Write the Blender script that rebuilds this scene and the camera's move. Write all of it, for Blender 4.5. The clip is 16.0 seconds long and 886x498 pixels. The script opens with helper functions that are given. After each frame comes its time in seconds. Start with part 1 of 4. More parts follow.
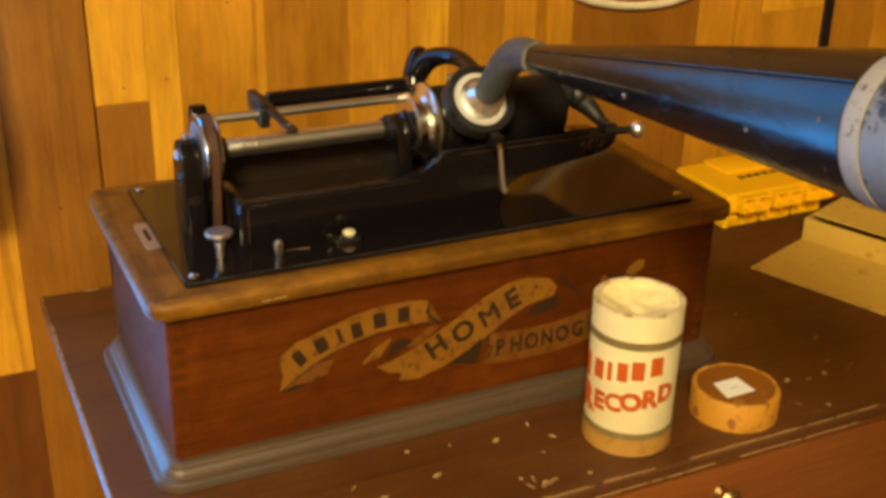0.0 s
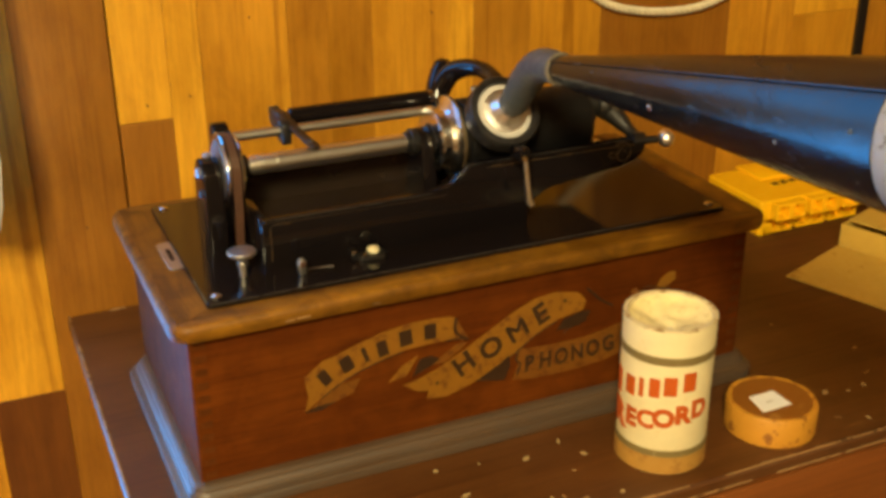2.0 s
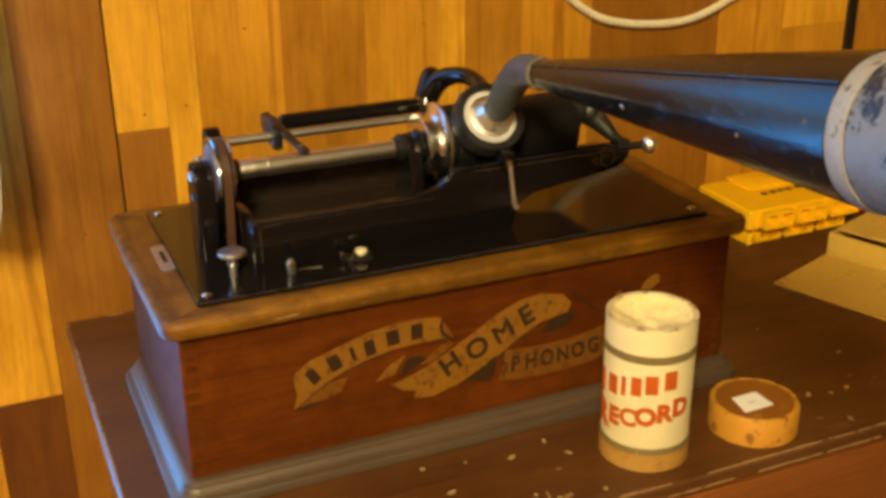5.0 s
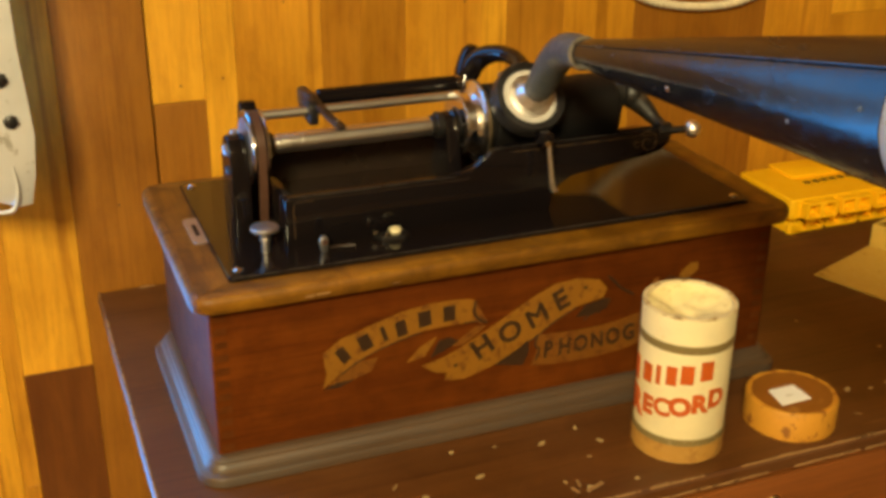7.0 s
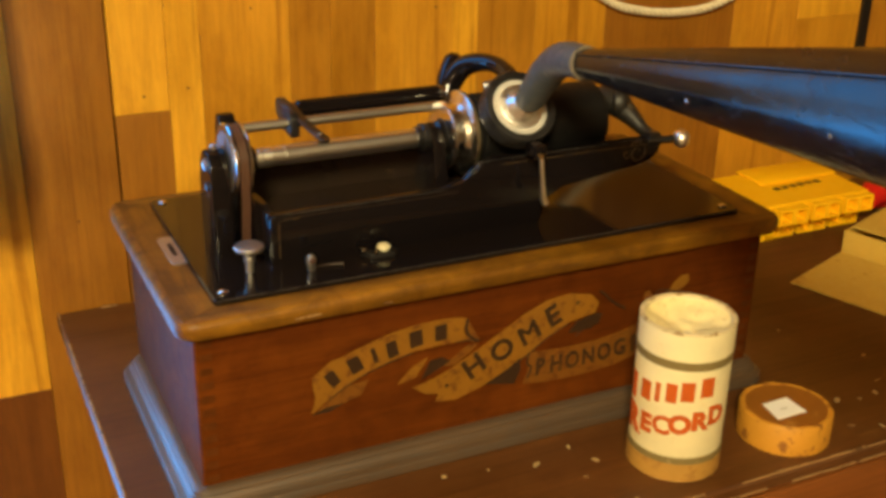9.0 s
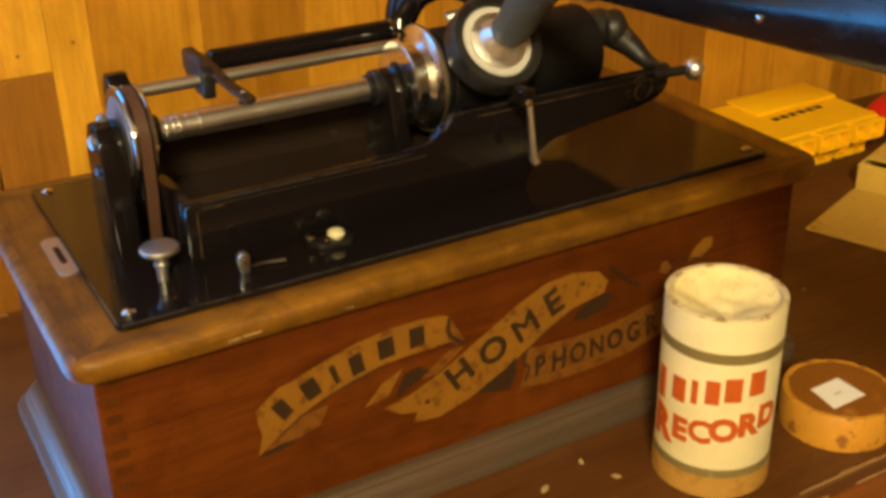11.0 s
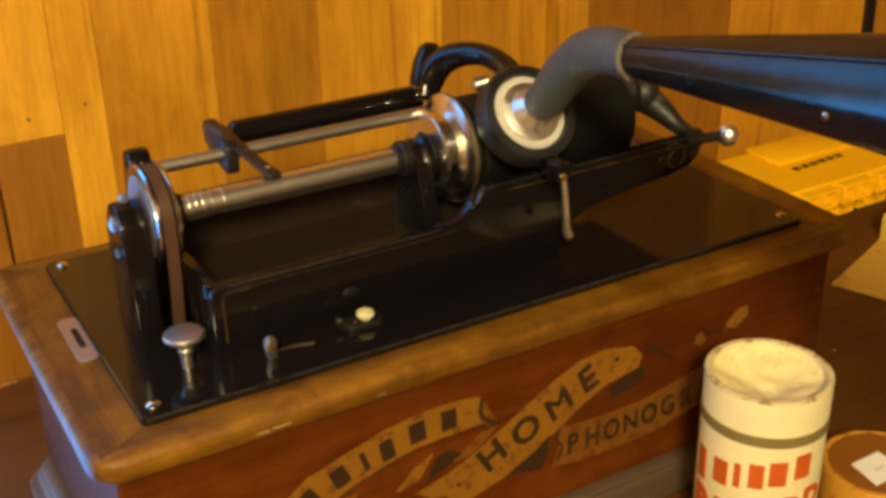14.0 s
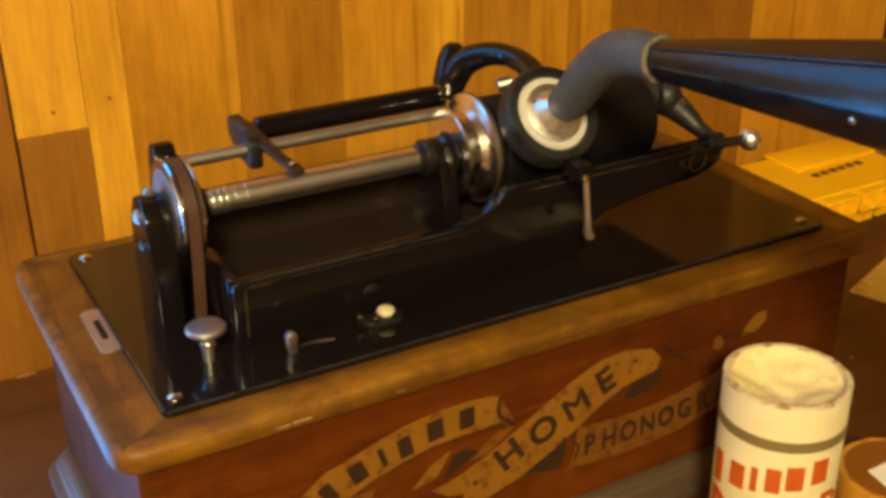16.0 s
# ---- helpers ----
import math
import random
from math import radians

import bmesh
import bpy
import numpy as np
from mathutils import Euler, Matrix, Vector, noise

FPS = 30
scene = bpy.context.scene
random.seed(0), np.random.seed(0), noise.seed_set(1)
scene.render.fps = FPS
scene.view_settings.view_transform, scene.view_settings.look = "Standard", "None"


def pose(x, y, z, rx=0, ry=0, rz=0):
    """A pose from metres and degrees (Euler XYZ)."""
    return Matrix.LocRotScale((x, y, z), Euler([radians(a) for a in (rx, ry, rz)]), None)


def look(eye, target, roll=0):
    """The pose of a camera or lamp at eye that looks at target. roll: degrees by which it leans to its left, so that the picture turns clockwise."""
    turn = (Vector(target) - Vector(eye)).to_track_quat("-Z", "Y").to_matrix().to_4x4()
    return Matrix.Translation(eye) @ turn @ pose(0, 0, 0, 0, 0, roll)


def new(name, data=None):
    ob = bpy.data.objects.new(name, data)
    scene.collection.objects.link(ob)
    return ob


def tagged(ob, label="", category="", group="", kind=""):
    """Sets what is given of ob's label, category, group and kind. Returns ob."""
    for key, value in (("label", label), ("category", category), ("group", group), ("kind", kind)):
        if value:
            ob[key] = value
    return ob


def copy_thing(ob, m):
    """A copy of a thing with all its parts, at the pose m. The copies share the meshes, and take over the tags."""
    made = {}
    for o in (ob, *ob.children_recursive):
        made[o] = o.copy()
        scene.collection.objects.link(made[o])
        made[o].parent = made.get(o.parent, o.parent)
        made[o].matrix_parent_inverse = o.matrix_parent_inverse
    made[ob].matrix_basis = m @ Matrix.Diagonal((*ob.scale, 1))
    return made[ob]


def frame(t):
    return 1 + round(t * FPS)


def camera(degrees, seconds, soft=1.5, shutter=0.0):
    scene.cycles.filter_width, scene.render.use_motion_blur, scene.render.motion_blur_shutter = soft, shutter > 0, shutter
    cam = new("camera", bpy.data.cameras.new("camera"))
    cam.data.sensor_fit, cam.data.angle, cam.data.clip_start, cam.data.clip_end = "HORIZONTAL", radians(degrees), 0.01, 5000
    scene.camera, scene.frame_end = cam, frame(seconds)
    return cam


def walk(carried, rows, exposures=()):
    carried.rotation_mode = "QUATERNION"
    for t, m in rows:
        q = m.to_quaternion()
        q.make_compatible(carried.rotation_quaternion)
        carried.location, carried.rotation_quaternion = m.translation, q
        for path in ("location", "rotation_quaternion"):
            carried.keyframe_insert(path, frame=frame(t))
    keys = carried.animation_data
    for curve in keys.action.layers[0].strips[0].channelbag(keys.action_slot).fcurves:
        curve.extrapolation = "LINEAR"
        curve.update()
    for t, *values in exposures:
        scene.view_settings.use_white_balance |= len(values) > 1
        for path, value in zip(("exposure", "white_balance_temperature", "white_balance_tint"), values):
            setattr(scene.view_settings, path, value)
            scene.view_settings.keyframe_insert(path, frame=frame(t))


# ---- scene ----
cam = camera(41.82, 16.0, soft=3.7)
PATH = [
    (0, (-0.15886, -0.71286, 1.24681), (0.23999, 0.10637, 0.83475), 1.391),
    (0.5, (-0.15570, -0.71194, 1.24492), (0.23787, 0.10998, 0.83315), 0.397),
    (1, (-0.15032, -0.70767, 1.24465), (0.24130, 0.11551, 0.83353), 0.350),
    (1.5, (-0.14754, -0.70145, 1.24500), (0.23073, 0.12941, 0.83684), -0.032),
    (2, (-0.14542, -0.70154, 1.24730), (0.22628, 0.13259, 0.83978), -0.293),
    (2.5, (-0.14958, -0.70388, 1.24808), (0.23067, 0.12770, 0.84326), -0.488),
    (3, (-0.15478, -0.70886, 1.24729), (0.24176, 0.11659, 0.84556), -0.004),
    (3.2, (-0.15713, -0.70573, 1.24264), (0.24374, 0.11766, 0.84097), -0.136),
    (5.3, (-0.13048, -0.73376, 1.24032), (0.21951, 0.11850, 0.85153), -0.606),
    (5.5, (-0.12400, -0.73496, 1.24227), (0.21255, 0.12022, 0.84808), -0.797),
    (6, (-0.12910, -0.73068, 1.24300), (0.20950, 0.12305, 0.84741), -0.820),
    (6.5, (-0.12895, -0.72508, 1.24641), (0.20053, 0.12750, 0.84077), -0.443),
    (7, (-0.13631, -0.71768, 1.23531), (0.20299, 0.13149, 0.83062), 0.434),
    (7.5, (-0.13700, -0.71273, 1.23335), (0.21510, 0.13262, 0.83160), 0.518),
    (8, (-0.14200, -0.70761, 1.23519), (0.21853, 0.13496, 0.83509), 0.658),
    (8.5, (-0.15427, -0.69679, 1.23042), (0.21935, 0.13840, 0.82685), 0.851),
    (9, (-0.16554, -0.66973, 1.23137), (0.23224, 0.15505, 0.82950), 1.236),
    (9.2, (-0.17129, -0.65589, 1.22126), (0.23699, 0.16424, 0.82039), 1.217),
    (11.3, (-0.09982, -0.47878, 1.17976), (0.33836, 0.29761, 0.72676), -1.145),
    (11.5, (-0.09693, -0.46598, 1.18620), (0.33544, 0.31499, 0.73548), -0.783),
    (12, (-0.09000, -0.46180, 1.19433), (0.33348, 0.33187, 0.75756), -1.580),
    (12.5, (-0.09803, -0.46410, 1.19139), (0.33300, 0.32701, 0.75739), -2.111),
    (13, (-0.10459, -0.46227, 1.19605), (0.33055, 0.32619, 0.76133), -1.682),
    (13.5, (-0.10629, -0.46241, 1.19822), (0.33950, 0.31868, 0.76099), -1.506),
    (14, (-0.10817, -0.46503, 1.19935), (0.33876, 0.31676, 0.76456), -1.214),
    (14.5, (-0.10568, -0.46755, 1.19934), (0.34042, 0.31454, 0.76423), -1.013),
    (15, (-0.10637, -0.46761, 1.20004), (0.33128, 0.31944, 0.76528), -0.655),
    (15.5, (-0.11001, -0.46487, 1.19727), (0.32401, 0.32176, 0.75813), -0.505),
    (16, (-0.11378, -0.46526, 1.19912), (0.32426, 0.32232, 0.76572), -0.463),
]
walk(cam, [(t, look(eye, target, roll)) for t, eye, target, roll in PATH])

# ---- light ----
world = bpy.data.worlds.new("world")
scene.world = world
world.use_nodes = True
wn = world.node_tree.nodes
sky = wn.new("ShaderNodeTexSky")
sky.sky_type = "NISHITA"
sky.sun_disc = False
sky.sun_elevation = radians(35)
sky.sun_rotation = radians(160)
world.node_tree.links.new(sky.outputs[0], wn["Background"].inputs[0])
wn["Background"].inputs[1].default_value = 0.15


def lamp(name, kind, place, target, energy, colour, size=0.1, size_y=None):
    data = bpy.data.lights.new(name, kind)
    data.energy, data.color = energy, colour
    if kind == "AREA":
        data.shape, data.size, data.size_y = "RECTANGLE", size, size_y or size
    else:
        data.shadow_soft_size = size
    ob = new(name, data)
    ob.matrix_world = look(place, target)
    return ob


lamp("lamp_bulb", "POINT", (-0.88, -1.78, 2.24), (0, 0, 0.9), 286, (1.0, 0.86, 0.48), 0.20)
lamp("side_bulb", "POINT", (-1.25, -0.95, 1.32), (0, 0, 0.9), 9, (1.0, 0.84, 0.48), 0.04)
lamp("window_light", "AREA", (-0.37, 0.372, 1.46), (-0.37, -1.0, 1.46), 4.4, (0.05, 0.38, 1.0), 0.66, 0.58)
lamp("low_window_light", "AREA", (-0.465, 0.350, 0.74), (-0.465, -1.0, 0.74), 12, (0.07, 0.40, 1.0), 0.51, 0.64)

# ---- materials ----
def nodes_of(name):
    m = bpy.data.materials.new(name)
    m.use_nodes = True
    nt = m.node_tree
    return m, nt, nt.nodes["Principled BSDF"]


def put(nt, kind, **values):
    n = nt.nodes.new("ShaderNode" + kind)
    for k, v in values.items():
        n.inputs[k].default_value = v
    return n


def ramp(nt, source, stops):
    r = nt.nodes.new("ShaderNodeValToRGB")
    e = r.color_ramp.elements
    while len(e) < len(stops):
        e.new(0.5)
    for el, (p, c) in zip(e, stops):
        el.position = p
        el.color = (*c, 1) if len(c) == 3 else c
    nt.links.new(source, r.inputs[0])
    return r.outputs[0]


def mixed(nt, fac, a, b, blend="MIX"):
    m = nt.nodes.new("ShaderNodeMix")
    m.data_type, m.blend_type = "RGBA", blend
    for sock, v in ((m.inputs[0], fac), (m.inputs[6], a), (m.inputs[7], b)):
        if isinstance(v, (int, float)):
            sock.default_value = v
        elif isinstance(v, tuple):
            sock.default_value = (*v, 1)
        else:
            nt.links.new(v, sock)
    return m.outputs[2]


def coords(nt, scale, vary=True):
    tc = nt.nodes.new("ShaderNodeTexCoord")
    mp = put(nt, "Mapping", Scale=scale)
    nt.links.new(tc.outputs["Object"], mp.inputs[0])
    if vary:
        info = nt.nodes.new("ShaderNodeObjectInfo")
        k = put(nt, "CombineXYZ")
        mul = nt.nodes.new("ShaderNodeMath")
        mul.operation = "MULTIPLY"
        mul.inputs[1].default_value = 37.0
        nt.links.new(info.outputs["Random"], mul.inputs[0])
        for i in range(3):
            nt.links.new(mul.outputs[0], k.inputs[i])
        nt.links.new(k.outputs[0], mp.inputs["Location"])
    return mp.outputs[0]


def noise_tex(nt, vec, scale, detail=6.0, rough=0.6, distort=0.0):
    n = put(nt, "TexNoise", Scale=scale, Detail=detail, Roughness=rough, Distortion=distort)
    nt.links.new(vec, n.inputs["Vector"])
    return n.outputs["Fac"]


def bumped(nt, bsdf, height, strength, dist=0.001):
    b = put(nt, "Bump", Strength=strength, Distance=dist)
    nt.links.new(height, b.inputs["Height"])
    nt.links.new(b.outputs[0], bsdf.inputs["Normal"])


def wood(name, dark, light, axis="z", grain=90.0, rough=0.45, coat=0.0, bump=0.15, wear=None, figure=0.5, coat_rough=0.22, spec=0.5, wear_at=0.62, streak=False, mottle=0.0):
    """Board with long grain along an axis, slow bands and fine pores."""
    m, nt, b = nodes_of(name)
    stretch = {"x": (0.06, 1, 1), "y": (1, 0.06, 1), "z": (1, 1, 0.06)}[axis]
    v = coords(nt, stretch)
    fine = noise_tex(nt, v, grain * 3, 6, 0.7)
    band = noise_tex(nt, v, grain * 0.35, 3, 0.55, 1.2)
    wide = noise_tex(nt, coords(nt, (1, 1, 1)), 6.0, 3, 0.5)
    col = ramp(nt, band, [(0.30, dark), (0.72, light)])
    mid = tuple(0.5 * (a + c) for a, c in zip(dark, light))
    col = mixed(nt, 1 - figure, col, mid)
    pore = ramp(nt, fine, [(0.36, (0.55, 0.5, 0.45)), (0.58, (1, 1, 1))])
    col = mixed(nt, 0.40, col, pore, "MULTIPLY")
    blot = ramp(nt, wide, [(0.3, (0.72, 0.68, 0.64)), (0.7, (1.12, 1.1, 1.08))])
    col = mixed(nt, 0.6, col, blot, "MULTIPLY")
    if streak:
        thin = {"x": (0.012, 1, 1), "y": (1, 0.012, 1), "z": (1, 1, 0.012)}[axis]
        lines = ramp(nt, noise_tex(nt, coords(nt, thin), 75, 4, 0.6, 0.8), [(0.60, (1, 1, 1)), (0.68, (0.62, 0.52, 0.42))])
        col = mixed(nt, 0.75, col, lines, "MULTIPLY")
        smudge = ramp(nt, noise_tex(nt, coords(nt, (1, 1, 0.45)), 26, 7, 0.72, 0.4), [(0.34, (0.80, 0.74, 0.66)), (0.52, (1, 1, 1)), (0.72, (1.10, 1.10, 1.10))])
        col = mixed(nt, 0.8, col, smudge, "MULTIPLY")
    if mottle:
        patch = ramp(nt, noise_tex(nt, coords(nt, (1, 1, 1)), 24, 6, 0.68, 0.6), [(0.36, (0.42, 0.38, 0.36)), (0.54, (1, 1, 1)), (0.70, (1.22, 1.22, 1.12))])
        col = mixed(nt, mottle, col, patch, "MULTIPLY")
    if wear:
        drag = {"x": (0.16, 1, 1), "y": (1, 0.16, 1), "z": (1, 1, 0.16)}[axis]
        w = ramp(nt, noise_tex(nt, coords(nt, drag), 62, 8, 0.72, 0.5), [(wear_at - 0.02, (0, 0, 0)), (wear_at + 0.18, (1, 1, 1))])
        col = mixed(nt, w, col, wear)
    nt.links.new(col, b.inputs["Base Color"])
    rr = ramp(nt, wide, [(0.2, (rough * 0.75,) * 3), (0.8, (rough * 1.25,) * 3)])
    nt.links.new(rr, b.inputs["Roughness"])
    b.inputs["Specular IOR Level"].default_value = spec
    b.inputs["Coat Weight"].default_value = coat
    b.inputs["Coat Roughness"].default_value = coat_rough
    bumped(nt, b, fine, bump, 0.0006)
    return m


def metal(name, colour, rough=0.25, spots=None, vary=0.06):
    m, nt, b = nodes_of(name)
    b.inputs["Metallic"].default_value = 1.0
    v = coords(nt, (1, 1, 1))
    n = noise_tex(nt, v, 160, 6, 0.7)
    spot = ramp(nt, noise_tex(nt, v, 90, 5, 0.7), [(0.58, (0, 0, 0)), (0.85, (0.7, 0.7, 0.7))])
    col = mixed(nt, spot, colour, spots or tuple(0.6 * c for c in colour))
    nt.links.new(col, b.inputs["Base Color"])
    nt.links.new(ramp(nt, n, [(0.3, (max(rough - vary, 0.04),) * 3), (0.75, (rough + vary,) * 3)]), b.inputs["Roughness"])
    bumped(nt, b, n, 0.015, 0.0002)
    return m


def paint(name, colour, rough=0.4, spot=None, amount=0.62, scale=60, coat=0.0, metallic=0.0, bump=0.05, spec=0.5):
    m, nt, b = nodes_of(name)
    v = coords(nt, (1, 1, 1))
    n = noise_tex(nt, v, scale * 4, 6, 0.65)
    wide = noise_tex(nt, v, scale * 0.3, 4, 0.6)
    col = mixed(nt, 0.5, colour, ramp(nt, wide, [(0.25, tuple(0.75 * c for c in colour)), (0.75, tuple(min(1.0, 1.18 * c) for c in colour))]))
    if spot:
        w = ramp(nt, noise_tex(nt, v, scale, 8, 0.72), [(amount, (0, 0, 0)), (amount + 0.05, (1, 1, 1))])
        col = mixed(nt, w, col, spot)
    nt.links.new(col, b.inputs["Base Color"])
    nt.links.new(ramp(nt, n, [(0.3, (rough * 0.7,) * 3), (0.75, (min(rough * 1.35, 1.0),) * 3)]), b.inputs["Roughness"])
    b.inputs["Coat Weight"].default_value = coat
    b.inputs["Coat Roughness"].default_value = 0.12
    b.inputs["Metallic"].default_value = metallic
    b.inputs["Specular IOR Level"].default_value = spec
    bumped(nt, b, n, bump, 0.0005)
    return m


WALL = {
    "pale": wood("pale_board", (0.63, 0.298, 0.016), (0.79, 0.405, 0.027), figure=0.72, rough=0.42, streak=True),
    "honey": wood("honey_board", (0.54, 0.235, 0.012), (0.66, 0.315, 0.022), figure=0.72, rough=0.42, streak=True),
    "tan": wood("tan_board", (0.4, 0.165, 0.009), (0.5, 0.222, 0.016), figure=0.72, rough=0.42, streak=True),
    "brown": wood("brown_board", (0.27, 0.103, 0.008), (0.36, 0.146, 0.013), figure=0.72, rough=0.42, streak=True),
    "dark": wood("dark_board", (0.125, 0.037, 0.005), (0.19, 0.062, 0.008), figure=0.72, rough=0.42, streak=True),
}
oak = wood("oak_case", (0.088, 0.0200, 0.0022), (0.152, 0.040, 0.0040), "x", 120, 0.64, 0.0, figure=0.85, spec=0.06, wear=(0.050, 0.011, 0.0015), wear_at=0.58, streak=True, mottle=0.35)
LID = ((0.098, 0.038, 0.002), (0.31, 0.138, 0.006))
oak_lid_side = wood("oak_lid_side", *LID, "y", 130, 0.50, 0.0, figure=0.95, wear=(0.062, 0.024, 0.003), spec=0.28, wear_at=0.50, streak=True, bump=0.35, mottle=0.9)
oak_lid = wood("oak_lid", *LID, "x", 130, 0.48, 0.0, figure=0.95, wear=(0.062, 0.024, 0.003), spec=0.32, wear_at=0.52, streak=True, bump=0.35, mottle=0.75)
oak_base = wood("oak_base", (0.064, 0.037, 0.019), (0.112, 0.066, 0.034), "x", 110, 0.52, 0.35, figure=0.6, wear=(0.064, 0.046, 0.033), coat_rough=0.36, wear_at=0.46)
finger = wood("oak_finger", (0.066, 0.018, 0.0030), (0.122, 0.036, 0.0055), "y", 120, 0.45, 0.0, figure=0.6, spec=0.14)
table_top = wood("table_top", (0.082, 0.029, 0.0056), (0.138, 0.050, 0.0100), "x", 70, 0.50, 0.0, figure=0.7, wear=(0.19, 0.082, 0.020), wear_at=0.64, spec=0.5, streak=True)
table_front = wood("table_front", (0.17, 0.048, 0.007), (0.27, 0.086, 0.014), "x", 80, 0.5, 0.0, figure=0.6, wear=(0.09, 0.035, 0.012))
worn_edge = paint("worn_edge", (0.30, 0.17, 0.07), 0.8, (0.10, 0.05, 0.02), 0.54, 110, spec=0.08)
enamel = paint("black_enamel", (0.0060, 0.0046, 0.0052), 0.085, (0.022, 0.014, 0.009), 0.66, 90, 0.0, spec=0.36, bump=0.08)
# the bed's black enamel, browned to paint in reflections inside the trough
trough_sheen_enamel = paint("trough_sheen_enamel", (0.020, 0.0125, 0.0085), 0.22, (0.050, 0.030, 0.016), 0.62, 70, spec=0.5, bump=0.12)
# worn enamel edge; its paler grey also paints in the edge highlight
rubbed = paint("rubbed_glint", (0.060, 0.055, 0.050), 0.35, (0.012, 0.011, 0.011), 0.52, 120, metallic=0.5)
plate_enamel = paint("plate_enamel", (0.0085, 0.0060, 0.0062), 0.085, (0.035, 0.020, 0.010), 0.66, 110, 0.0, spec=0.42, bump=0.06)
iron = paint("dark_iron", (0.010, 0.009, 0.009), 0.40, (0.04, 0.024, 0.014), 0.68, 120, 0.0)
dusty_iron = paint("dusty_iron", (0.014, 0.012, 0.010), 0.45, (0.060, 0.044, 0.028), 0.58, 60, spec=0.4, bump=0.15)
matt_black = paint("record_black", (0.0070, 0.0064, 0.0064), 0.5, spec=0.22)
ring_black = paint("ring_black", (0.020, 0.019, 0.020), 0.38, (0.010, 0.009, 0.009), 0.5, 60, spec=0.4)
brown_iron = paint("brown_iron", (0.024, 0.013, 0.008), 0.4, (0.012, 0.01, 0.01), 0.55, 150)
nickel = metal("nickel", (0.66, 0.64, 0.59), 0.17, (0.50, 0.45, 0.36), 0.07)
pulley_nickel = metal("pulley_nickel", (0.70, 0.69, 0.65), 0.23, (0.52, 0.47, 0.38), 0.09)
shaft_steel = metal("shaft_steel", (0.76, 0.76, 0.72), 0.33, (0.62, 0.59, 0.52), 0.04)
rod_steel = metal("rod_steel", (0.52, 0.51, 0.47), 0.40, (0.40, 0.37, 0.31), 0.04)
bright_nickel = metal("bright_nickel", (0.96, 0.94, 0.90), 0.38, (0.72, 0.63, 0.50), 0.14)
satin_nickel = metal("satin_nickel", (0.60, 0.57, 0.52), 0.42, (0.46, 0.42, 0.36))
brass = metal("brass", (0.62, 0.44, 0.20), 0.35, (0.35, 0.22, 0.09))
dull_brass = metal("dull_brass", (0.30, 0.24, 0.14), 0.5, (0.2, 0.15, 0.08))
old_steel = metal("old_steel", (0.44, 0.43, 0.41), 0.42, (0.26, 0.22, 0.17))
leather = paint("leather", (0.066, 0.028, 0.015), 0.55, (0.04, 0.018, 0.01), 0.6, 140)
gasket = paint("gasket", (0.52, 0.50, 0.47), 0.6, (0.36, 0.32, 0.27), 0.60, 170)
rubber = paint("grey_rubber", (0.058, 0.066, 0.070), 0.55, (0.15, 0.135, 0.115), 0.54, 40, bump=0.35)
cork_band = paint("tan_band", (0.16, 0.13, 0.09), 0.7, (0.07, 0.06, 0.05), 0.52, 150)


def japanned(name):
    """Old black varnish: patchy gloss, dust, small bare chips."""
    m, nt, b = nodes_of(name)
    v = coords(nt, (1, 1, 1))
    dull = noise_tex(nt, coords(nt, (1, 0.30, 1)), 60, 9, 0.78, 0.8)
    fine = noise_tex(nt, v, 210, 6, 0.7)
    dust = ramp(nt, noise_tex(nt, v, 70, 8, 0.75), [(0.45, (0.006, 0.006, 0.007)), (0.66, (0.013, 0.012, 0.011)), (0.685, (0.16, 0.15, 0.13))])
    nt.links.new(dust, b.inputs["Base Color"])
    nt.links.new(ramp(nt, dull, [(0.38, (0.07, 0.07, 0.07)), (0.52, (0.13, 0.13, 0.13)), (0.66, (0.40, 0.40, 0.40))]), b.inputs["Roughness"])
    lumps = mixed(nt, 0.35, dull, fine)
    b.inputs["Specular IOR Level"].default_value = 0.38
    bumped(nt, b, lumps, 0.30, 0.0012)
    return m


horn_black = japanned("horn_black")
horn_chip = paint("horn_chipped", (0.16, 0.16, 0.155), 0.55, (0.014, 0.014, 0.016), 0.53, 45, bump=0.3)
horn_band = paint("horn_solder", (0.27, 0.25, 0.22), 0.6, (0.11, 0.09, 0.075), 0.56, 80, bump=0.4)
horn_lip = paint("horn_lip", (0.10, 0.055, 0.03), 0.5, (0.02, 0.015, 0.012), 0.55, 60)
cream = paint("cream_paper", (0.70, 0.61, 0.36), 0.65, (0.66, 0.53, 0.29), 0.60, 90, bump=0.15)
cotton = paint("lint_lining", (0.80, 0.68, 0.34), 0.95, (0.72, 0.58, 0.27), 0.55, 160, bump=0.8)
dirty_rim = paint("dirty_rim", (0.66, 0.54, 0.30), 0.75, (0.34, 0.22, 0.09), 0.52, 90)
stripe = paint("olive_stripe", (0.20, 0.145, 0.05), 0.65, (0.30, 0.23, 0.10), 0.60, 130)
cardboard = paint("tan_board_paper", (0.44, 0.23, 0.04), 0.75, (0.34, 0.165, 0.028), 0.52, 45)
cap_tan = paint("cap_tan", (0.54, 0.245, 0.020), 0.6, (0.26, 0.095, 0.010), 0.54, 70)
cap_brown = paint("cap_brown", (0.25, 0.088, 0.012), 0.36, (0.36, 0.16, 0.03), 0.60, 60)
red_ink = paint("red_ink", (0.50, 0.088, 0.005), 0.6, (0.60, 0.22, 0.05), 0.64, 220)
white_label = paint("white_label", (0.93, 0.93, 0.92), 0.55)
grey_ink = paint("grey_ink", (0.62, 0.60, 0.56), 0.6)
